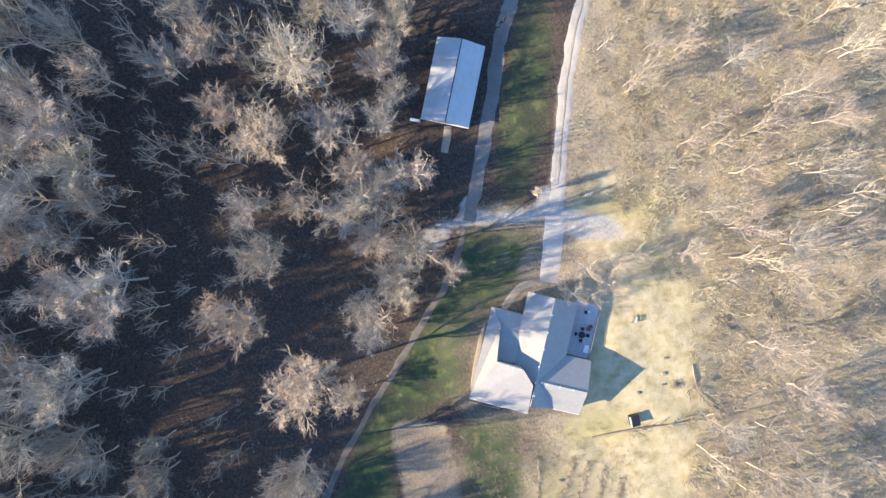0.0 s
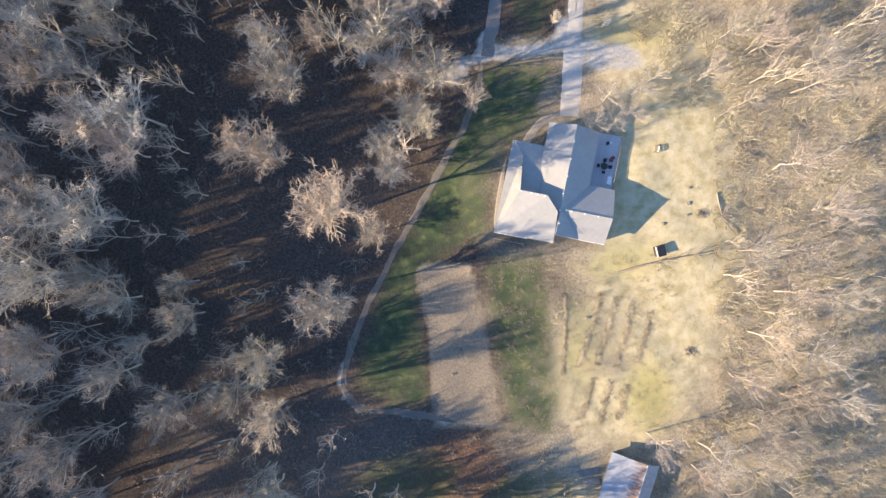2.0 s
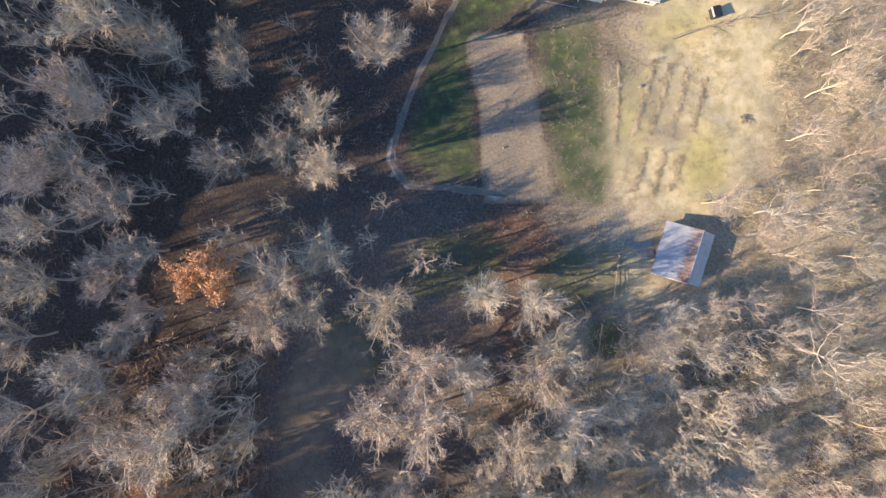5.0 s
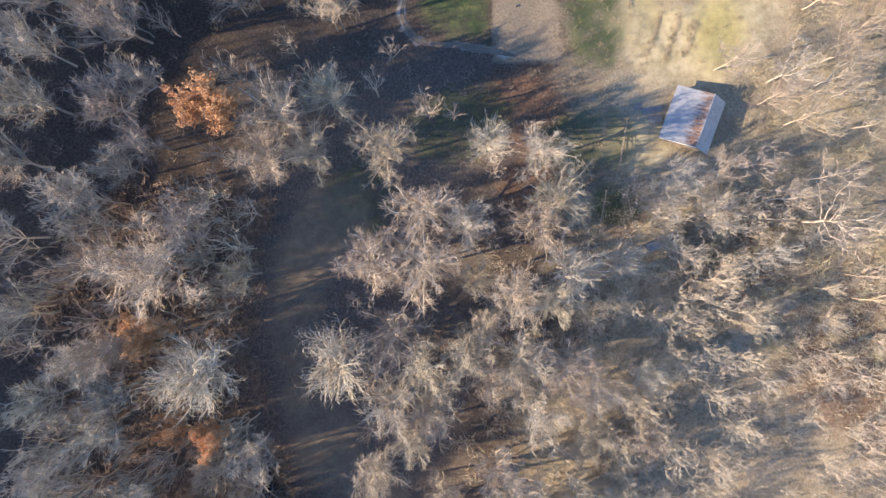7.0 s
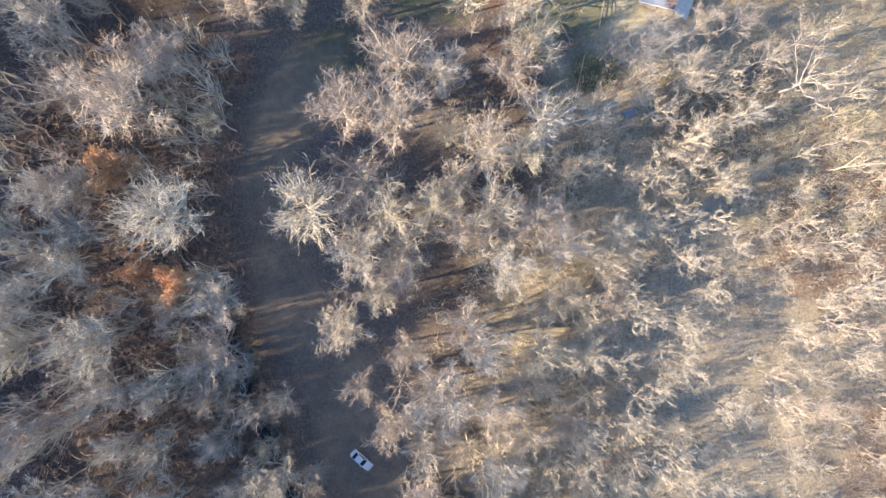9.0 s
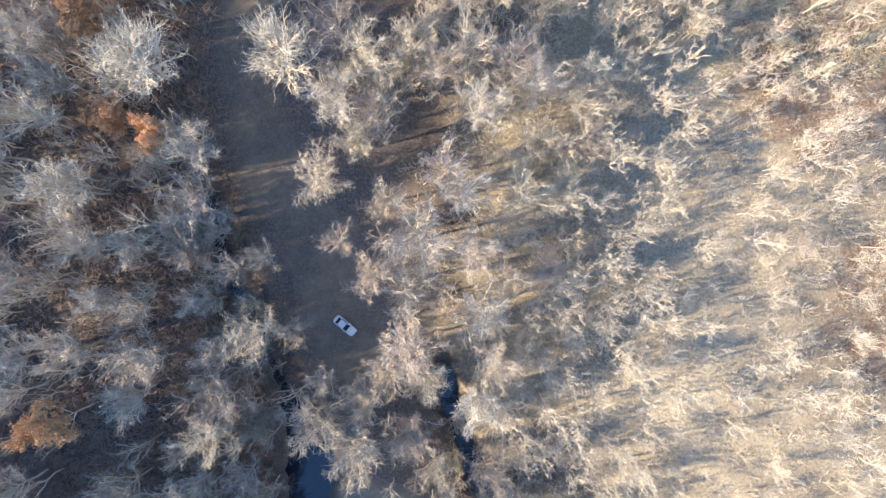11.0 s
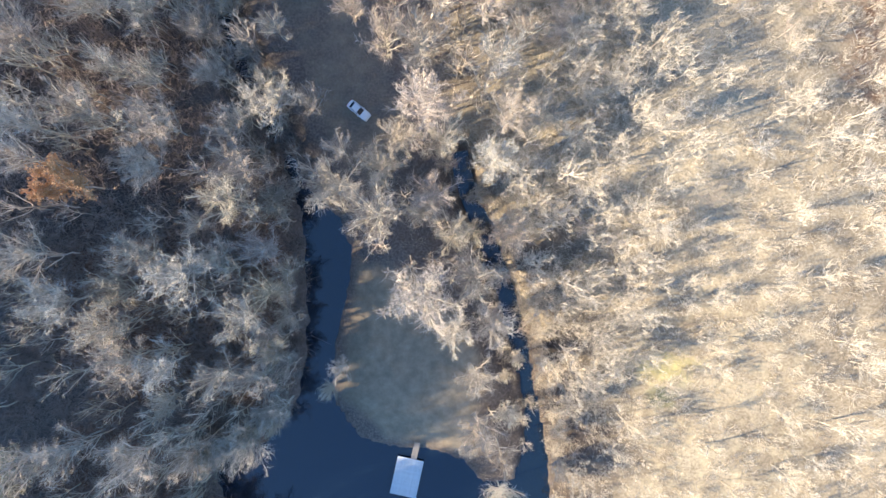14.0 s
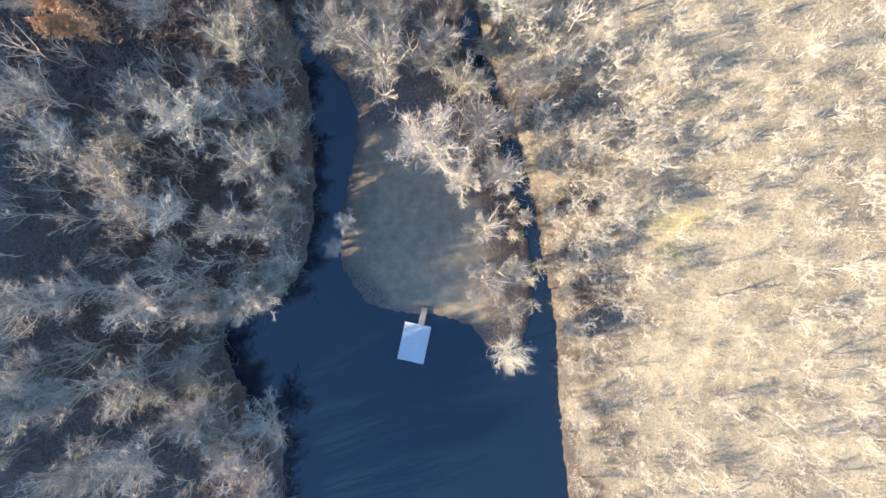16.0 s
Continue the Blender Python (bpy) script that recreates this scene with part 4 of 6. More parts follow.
GROVE_I = [(-7.7, -174.6, 4.3), (38.1, -175.2, 4.5), (-42.2, -176.5, 4.8), (-9.7, -177.5, 3.9), (13.6, -177.5, 4.6), (-17.7, -178.1, 5.8), (-48.7, -179.4, 2.9), (17.8, -180.3, 3.8), (4.8, -181.3, 3.9), (-4.8, -181.4, 3.9), (22.6, -183.0, 4.1), (-73.3, -184.8, 5.5), (-55.9, -185.0, 4.7), (-45.0, -185.3, 3.9), (-49.6, -187.9, 5.7), (19.2, -188.6, 4.6), (-1.1, -188.9, 5.2), (10.1, -189.7, 4.2), (-59.5, -190.6, 4.2), (-34.4, -191.2, 2.6), (-9.7, -191.9, 6.6), (-68.3, -192.3, 4.7), (7.7, -194.9, 3.4), (-39.6, -195.8, 5.3), (-61.3, -196.2, 4.7), (1.8, -197.5, 4.3), (-4.8, -198.2, 3.9), (11.6, -199.7, 3.4), (-35.9, -202.2, 3.9), (-58.9, -202.3, 4.7)]
GROVE_J = [(-52.7, -203.2, 4.3), (-24.7, -205.1, 2.3), (-43.7, -205.1, 4.3), (11.5, -205.4, 3.4), (-0.4, -206.3, 3.7), (-35.1, -212.1, 3.5), (9.7, -213.1, 3.4), (-0.6, -215.9, 4.3), (-67.1, -216.3, 4.7), (-40.1, -217.7, 4.8), (-56.5, -218.3, 5.7), (14.9, -218.7, 4.3), (-74.9, -218.9, 5.5), (-49.3, -219.4, 4.3), (3.5, -220.1, 3.4), (15.0, -223.9, 3.4), (-75.0, -229.1, 5.5), (-58.5, -231.6, 5.7), (15.4, -232.1, 4.8), (-70.8, -233.0, 4.6), (-76.8, -234.6, 5.5), (20.1, -235.8, 4.3), (-49.5, -237.6, 4.8), (18.2, -239.7, 4.8), (-39.4, -241.0, 5.3), (-58.6, -243.9, 5.7)]
GROVE_K = [(-66.6, -245.4, 5.6), (17.0, -246.4, 3.9)]
GROVES = GROVE_A + GROVE_B + GROVE_C + GROVE_D + GROVE_E + GROVE_F + GROVE_G + GROVE_H + GROVE_I + GROVE_J + GROVE_K
BANK_TREES = [(49.3, -134.7, 2.5), (32.0, -62.7, 4.3), (-4, 48, 4.2), (-8, 31, 3.8), (-7, 24.5, 3.4), (-35, -174, 3), (-34.3, -188, 3.2), (-34, -196, 3), (-34.5, -204, 3.2), (-37.5, -212.5, 3), (-48, -222, 3), (-50.8, -233, 3.4), (-46.8, -243, 3.4), (-40.5, -250, 3.2), (-50, -138, 3.5), (-43.5, -142, 3), (-41, -149, 3.2), (-37.5, -155, 3), (-48.5, -146, 3.6), (-45, -154, 3.4), (-41.5, -161, 3.2), (-5.8, -169, 2.6), (-0.3, -174.5, 2.6)]
DITCH_TREES = [(-1.2, -181, 2.6), (4, -189, 2.6), (2.4, -196, 2.4), (8.4, -199, 2.6), (-12, 44, 4.0), (-5, 40, 3.4), (-9, 20, 3.8), (-14, 13, 3.6), (-36.5, -177, 3.6), (-37.5, -184, 4.0), (-36.8, -192, 4.2), (-37.0, -199, 3.6), (-38.2, -206, 4.2), (-44, -219, 4.0), (-52, -229, 4.4), (-50, -238, 4.6), (-44, -246, 4.6), (-43, -254, 4.6), (17.5, -222, 3.2), (17.8, -231, 3.6), (18.6, -241, 3.8), (19.5, -250, 3.6), (13.2, -206, 3.0)]
SHORE = BANK_TREES + DITCH_TREES

YARD_TREES = [(21.6, -5.6, 2.6), (23.6, -8.2, 3.0), (26.4, -8.0, 3.2), (29.2, -6.6, 3.4), (25.6, -3.8, 3.4), (30.4, -3.0, 3.4)]


rng = np.random.RandomState(5)


def plant(kinds, places, tall=1.0):
    for i, (x, y, r) in enumerate(places):
        height, radius, ob = kinds[rng.randint(len(kinds))]
        wide = r / radius
        high = wide ** 0.55 * rng.uniform(0.92, 1.1) * tall
        m = pose(x, y, land_at(x, y) - 0.05, rng.uniform(-2, 2), rng.uniform(-2, 2), rng.uniform(0, 360)) @ Matrix.Diagonal((wide, wide, high, 1))
        copy_thing(ob, m)


ALL = GROVES + SHORE
slope_edge = lambda y: np.interp(-y, [80, 90, 140, 170, 260], [4, 16, 8, 4, 14])
wood_edge = lambda y: np.interp(-y, [80, 90, 110, 140, 160, 180, 260], [4, 16, 26, 20, 12, 4, 10])
beside_track = lambda p: -33 < p[0] < -7 and -62 < p[1] <= 0
beside_lane = lambda p: -22 < p[0] < 8 and 0 < p[1] < 34
plant(DENSE, [(x, y, r * 1.1) for x, y, r in ALL if x <= slope_edge(y) and not beside_track((x, y)) and not beside_lane((x, y))])
plant(DENSE, [p for p in ALL if p[0] <= slope_edge(p[1]) and beside_lane(p) and p[1] > 14], 0.9)
plant(DENSE, [p for p in ALL if p[0] <= slope_edge(p[1]) and beside_lane(p) and p[1] <= 14], 0.55)
near_house = lambda p: p[0] > -18 and p[1] > -30
plant(THICK, [(x, y, r * 1.08) for x, y, r in ALL if beside_track((x, y)) and not near_house((x, y))], 1.15)
plant(THICK, [p for p in ALL if beside_track(p) and near_house(p)], 0.55)
plant(BARE, [p for p in ALL if p[0] > slope_edge(p[1]) and p[1] > -95 and not (p[0] < 46 and -60 < p[1] < -8)], 0.8)
plant(DENSE, [(x, y, r * 1.05) for x, y, r in ALL if slope_edge(y) < x <= wood_edge(y) and y <= -95], 0.6)
plant(BARE, [(x, y, r * 0.65) for x, y, r in ALL if x > max(slope_edge(y), wood_edge(y)) and y <= -95], 0.36)
plant(BARE, YARD_TREES, 0.55)
plant(STAR, STAR_TREES, 1.22)
plant(LEAFY, LEAFY_TREES, 1.4)
for kinds in (BARE, DENSE, THICK, STAR, LEAFY):
    for height, radius, ob in kinds:
        for o in (*ob.children, ob):
            bpy.data.objects.remove(o)


def thicket(name, kinds, count, area, keep, sizes, label, mats, seed, z_stretch=1.0):
    """Many small trees of a wood as one mesh: count places in the area that keep() allows. Wood takes the first material, twigs the last."""
    g = np.random.RandomState(seed)
    vs, fs, ms, at = [], [], [], 0
    x = g.uniform(area[0], area[1], count * 5)
    y = g.uniform(area[2], area[3], count * 5)
    ok = keep(x, y)
    x, y = x[ok][:count], y[ok][:count]
    z = land(x, y)
    for i in range(len(x)):
        v, f, stout = kinds[g.randint(len(kinds))]
        s, a = g.uniform(*sizes), g.uniform(0, 6.28)
        c, n = math.cos(a) * s, math.sin(a) * s
        w = np.column_stack([v[:, 0] * c - v[:, 1] * n + x[i], v[:, 0] * n + v[:, 1] * c + y[i], v[:, 2] * s * z_stretch * g.uniform(0.85, 1.15) + z[i] - 0.05])
        vs.append(w)
        fs.append(f + at)
        ms.append(np.where(np.arange(len(f)) < stout, 0, len(mats) - 1))
        at += len(v)
    me = mesh_of(name, np.concatenate(vs), np.concatenate(fs), *mats)
    me.polygons.foreach_set("material_index", np.concatenate(ms).astype(np.int32))
    return tagged(new(name, me), label, "undergrowth", kind="stuff")


def whole(parts):
    (v1, f1), (v2, f2) = parts[:2]
    return np.concatenate([v1, v2]), np.concatenate([f1, f2 + len(v1)]), len(f1)


CLEAR = [GREEN_WEST, GREEN_EAST, BED, CLEARING, POND, [(-24, -188), (-26, -213), (-17, -221), (-1, -223), (-1, -203), (-10, -190), (-18, -184)],
         [(4, -30), (4, -5), (14, -2), (17, 50), (28, 50), (32, -2), (44, -8), (44, -60), (18, -64), (17, -30)], [(-4, 14), (-4, 40), (14, 44), (10, 10)], [(20, -62), (35, -64), (33, -82), (14, -82), (14, -70)]]


HOUSE_YARD = [(3, -30), (3, 10), (17, 30), (24, 30), (32, 7), (32, -10), (27, -29)]


def wooded(x, y):
    ok = np.ones(x.shape, bool)
    for area in CLEAR:
        ok &= edge_distance(x, y, area, True) > 0.6
    ok &= edge_distance(x, y, CANAL, False) > 2.2
    ok &= edge_distance(x, y, CREEK, False) > 1.4
    return ok


SAPLINGS = [whole(grow(60 + i, 7.0, 1.9, 5, 5, 4, 2, 0.8, 0.3, sides=3, fine=1.3)) for i in range(5)]
YOUNG = [whole(grow(65 + i, 10.5, 2.8, 7, 5, 4, 2, 0.75, 0.32, sides=3, fine=1.2)) for i in range(6)]
FINE = [whole(grow(90 + i, 6.4, 2.5, 8, 10, 3, 2, 0.9, 0.34, bold=0.42, sides=3, fine=0.95)) for i in range(5)]
BUSHES = [(*tuft(75 + i, 1.8, 1.9, 36, 0.8), 0) for i in range(6)]
GAP = [(-60, 48), (-39, 48), (-37, 4), (-32, -4), (-31, -60), (-38, -72), (-47, -66), (-50, -4), (-59, 2)]
SHRUBS = [(*tuft(70 + i, 1.3, 1.0, 15, 0.6), 0) for i in range(6)]
WOODS = [whole(grow(80 + i, 14.0, 4.4, 8, 5, 4, 3, 0.8, sides=3, fine=1.7)) for i in range(3)]
sunny = lambda x, y: wooded(x, y) & (x > np.interp(-y, [-50, 70, 120, 170, 260], [30, 36, 8, 4, 15]))
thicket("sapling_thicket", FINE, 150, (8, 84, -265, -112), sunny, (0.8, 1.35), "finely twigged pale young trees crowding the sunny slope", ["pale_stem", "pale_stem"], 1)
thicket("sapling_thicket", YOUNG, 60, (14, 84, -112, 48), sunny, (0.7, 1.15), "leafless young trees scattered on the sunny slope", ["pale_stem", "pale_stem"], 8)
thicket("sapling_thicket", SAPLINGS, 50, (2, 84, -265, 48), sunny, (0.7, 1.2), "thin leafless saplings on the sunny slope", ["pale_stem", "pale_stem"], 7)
thicket("sapling_thicket", FINE, 40, (44, 82, -142, -90), sunny, (0.8, 1.3), "leafless grey young trees on the brown hillside", ["bark", "twig"], 42)
thicket("sapling_thicket", YOUNG, 110, (-82, -44, -168, -85), wooded, (0.9, 1.5), "leafless young trees crowding the shaded wood", ["bark", "twig"], 11)
thicket("sapling_thicket", YOUNG, 40, (-14, 16, -216, -140), wooded, (0.7, 1.2), "leafless young trees along the ditch", ["bark", "twig"], 12)
thicket("sapling_thicket", YOUNG, 150, (-84, -2, -265, 45), lambda x, y: wooded(x, y) & (edge_distance(x, y, GAP, True) > 1.5) & ~((x > -38) & (x < -10) & (y > -58) & (y < 4)), (0.8, 1.45), "leafless young trees in the shaded wood", ["bark", "twig"], 2)
thicket("sapling_thicket", YOUNG, 70, (-84, -38, -265, -185), wooded, (0.9, 1.5), "leafless young trees crowding the wood above the pond", ["bark", "brush"], 13)
thicket("sapling_thicket", YOUNG, 70, (-84, -56, -60, 48), wooded, (1.0, 1.5), "leafless young trees crowding the far bank of the hollow", ["bark", "twig"], 15)
thicket("sapling_thicket", YOUNG, 26, (-33, -5, 2, 46), wooded, (0.9, 1.4), "leafless young trees crowding the wood beside the lane", ["bark", "brush"], 16)
thicket("sapling_thicket", YOUNG, 48, (-60, -31, -70, 46), lambda x, y: edge_distance(x, y, GAP, True) < 0, (0.7, 1.2), "leafless young trees down in the dark hollow", ["bark", "brush"], 31)
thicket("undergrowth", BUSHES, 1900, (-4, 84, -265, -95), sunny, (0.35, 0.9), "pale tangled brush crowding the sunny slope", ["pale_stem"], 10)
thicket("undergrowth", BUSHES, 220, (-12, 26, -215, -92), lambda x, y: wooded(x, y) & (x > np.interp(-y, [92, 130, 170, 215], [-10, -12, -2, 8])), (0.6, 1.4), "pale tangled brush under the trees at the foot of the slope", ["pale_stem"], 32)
thicket("undergrowth", BUSHES, 1500, (26, 84, -112, 50), lambda x, y: sunny(x, y) & (wavy(x, y, 17, 2.0) + 0.6 * wavy(x, y, 7, 4.0) > -0.35), (0.4, 1.1), "tan tangled brush over the sunny hillside", ["weed"], 33)
thicket("undergrowth", BUSHES, 700, (26, 84, -112, 50), lambda x, y: sunny(x, y) & (wavy(x, y, 17, 2.0) + 0.6 * wavy(x, y, 7, 4.0) < 0.1), (0.4, 1.0), "brown tangled brush over the sunny hillside", ["brush"], 34)
thicket("sapling_thicket", YOUNG, 95, (-62, -26, -262, -165), lambda x, y: (x < np.interp(-y, [165, 200, 212, 262], [-33, -31, -32, -30])) & (np.abs(edge_distance(x, y, POND, True) - 1.2) < 1.4), (0.7, 1.25), "leafless young trees leaning over the pond bank", ["bark", "twig"], 35)
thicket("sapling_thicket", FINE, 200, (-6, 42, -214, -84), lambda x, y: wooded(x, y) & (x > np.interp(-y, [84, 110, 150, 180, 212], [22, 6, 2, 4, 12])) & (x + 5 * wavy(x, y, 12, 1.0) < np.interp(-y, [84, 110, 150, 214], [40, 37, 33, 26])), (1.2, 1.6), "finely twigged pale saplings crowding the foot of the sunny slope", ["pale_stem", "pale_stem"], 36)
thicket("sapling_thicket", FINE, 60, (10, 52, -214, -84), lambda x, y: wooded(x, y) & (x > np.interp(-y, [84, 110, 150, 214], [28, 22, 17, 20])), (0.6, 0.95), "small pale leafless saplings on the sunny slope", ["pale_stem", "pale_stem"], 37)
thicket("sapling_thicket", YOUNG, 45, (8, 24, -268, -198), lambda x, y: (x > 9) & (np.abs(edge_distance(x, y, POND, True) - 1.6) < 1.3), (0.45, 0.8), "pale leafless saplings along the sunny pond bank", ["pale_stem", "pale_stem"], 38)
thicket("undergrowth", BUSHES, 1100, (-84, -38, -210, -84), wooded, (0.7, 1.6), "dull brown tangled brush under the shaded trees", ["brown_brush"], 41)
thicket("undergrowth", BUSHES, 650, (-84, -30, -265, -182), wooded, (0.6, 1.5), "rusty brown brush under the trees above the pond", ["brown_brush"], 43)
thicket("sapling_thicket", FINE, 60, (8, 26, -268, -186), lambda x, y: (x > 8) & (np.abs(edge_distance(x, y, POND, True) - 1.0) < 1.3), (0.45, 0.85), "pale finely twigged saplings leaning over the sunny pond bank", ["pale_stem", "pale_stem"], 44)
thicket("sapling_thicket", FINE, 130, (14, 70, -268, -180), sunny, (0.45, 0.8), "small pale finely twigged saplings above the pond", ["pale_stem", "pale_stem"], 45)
thicket("undergrowth", BUSHES, 260, (-56, -28, -262, -162), lambda x, y: (x < -30) & (np.abs(edge_distance(x, y, POND, True) - 2.6) < 2.6), (0.4, 1.0), "brown brush hanging over the shaded pond bank", ["brown_brush"], 47)
thicket("undergrowth", BUSHES, 90, (-52, -34, -168, -130), lambda x, y: np.abs(edge_distance(x, y, CREEK, False) - 3.0) < 1.6, (0.5, 1.0), "brown brush hanging over the creek banks", ["brush"], 18)
thicket("undergrowth", BUSHES, 80, (-8, 14, -214, -164), lambda x, y: np.abs(edge_distance(x, y, CANAL, False) - 3.4) < 1.2, (0.4, 0.9), "pale brush hanging over the ditch banks", ["brush"], 19)
thicket("undergrowth", SHRUBS, 200, (23.6, 36, 8, 50), lambda x, y: x > 23.2 + 0.06 * (y - 8), (0.5, 1.3), "dry tan brush beside the gravel lane", ["weed"], 22)
thicket("undergrowth", SHRUBS, 1500, (2, 84, -110, 48), lambda x, y: wooded(x, y) & (x > np.interp(-y, [-50, 120, 170, 260], [20, 10, 0, 16])), (0.5, 1.6), "dry tan brush on the sunny wooded slope", ["weed"], 3)
thicket("undergrowth", SHRUBS, 1500, (2, 84, -265, -110), lambda x, y: wooded(x, y) & (x > np.interp(-y, [120, 170, 260], [8, 0, 15])), (0.5, 1.6), "brush toned pale for sunlight on the wooded slope", ["pale_stem"], 20)
thicket("undergrowth", SHRUBS, 1100, (-84, 12, -265, 48), wooded, (0.5, 1.3), "dry brown brush on the shaded wood floor", ["brush"], 4)
thicket("undergrowth", SHRUBS, 520, (4, 46, -62, 12), lambda x, y: edge_distance(x, y, HOUSE_YARD, True) > 0.5, (0.16, 0.42), "tufts of dry grass on the lawn and garden", ["weed"], 14)
thicket("undergrowth", SHRUBS, 620, (5, 37, -63, -31), lambda x, y: x > -99, (0.25, 0.6), "dead stalks and grass tufts over the vegetable garden", ["stalks"], 21, 1.3)
thicket("far_woods", WOODS, 60, (-106, -82, -330, 75), lambda x, y: x < -82, (0.85, 1.2), "leafless woods on the far side of the hollow", ["bark", "twig"], 5)
thicket("far_woods", WOODS, 130, (-150, -106, -340, 75), lambda x, y: x < -106, (0.9, 1.2), "leafless woods along the hilltop", ["bark", "twig"], 9)
thicket("far_woods", WOODS, 26, (82, 112, -290, 75), lambda x, y: x > 82, (0.9, 1.2), "leafless woods up the slope", ["bark", "twig"], 6)


# ---- the house ----
def wall_prism(outline, axis, a, b):
    """A wall whose outline (across, up) is drawn out along one axis from a to b."""
    bm = bmesh.new()
    rows = []
    for d in (a, b):
        rows.append([bm.verts.new((d, p, z) if axis == "x" else (p, d, z)) for p, z in outline])
    n = len(outline)
    bm.faces.new(rows[0])
    bm.faces.new(rows[1][::-1])
    for i in range(n):
        bm.faces.new((rows[0][i], rows[1][i], rows[1][(i + 1) % n], rows[0][(i + 1) % n]))
    bmesh.ops.recalc_face_normals(bm, faces=bm.faces)
    return bm


def roof_plane(parent, corners, material="roof", thick=0.12, seams=0.0, label=""):
    """A roof slope; its first two corners are the ridge. seams: spacing of raised standing seams that run down it."""
    ob = part("roof", slab(corners, thick), material, parent, label)
    if seams:
        a, b, c, d = [Vector(p) for p in corners[:4]]
        n = max(2, int((b - a).length / seams))
        m2 = max(2, int((c - d).length / seams))
        bm = bmesh.new()
        for i in range(1, max(n, m2)):
            t = i / max(n, m2)
            top, low = a.lerp(b, t), d.lerp(c, t)
            run = low - top
            up = (b - a).cross(run).normalized()
            up = up if up.z > 0 else -up
            side = run.normalized().cross(up) * 0.007
            v = [bm.verts.new(p) for p in (top - side, top + side, low + side, low - side)]
            w = [bm.verts.new(q.co + up * 0.012) for q in v]
            bm.faces.new(w)
            for k in range(4):
                bm.faces.new((v[k], v[(k + 1) % 4], w[(k + 1) % 4], w[k]))
        bmesh.ops.recalc_face_normals(bm, faces=bm.faces)
        part("roof_seams", bm, material, ob)
    return ob


def window(parent, at, width, height, turn, name="window"):
    """A framed window set on a wall; turn: which way it faces."""
    base = pose(*at, 0, 0, turn)
    frame_bm = None
    for sx, sz, w, h in ((0, height / 2, width + 0.16, 0.08), (0, -height / 2, width + 0.22, 0.1), (-width / 2, 0, 0.08, height), (width / 2, 0, 0.08, height), (0, 0, 0.05, height)):
        frame_bm = box((w, 0.1, h), (sx, 0, sz), bm=frame_bm)
    bmesh.ops.transform(frame_bm, matrix=base, verts=frame_bm.verts)
    ob = part(name, frame_bm, "white", parent, "white painted frame")
    pane = box((width, 0.03, height), (0, 0.02, 0))
    bmesh.ops.transform(pane, matrix=base, verts=pane.verts)
    part("pane", pane, "glass", ob)


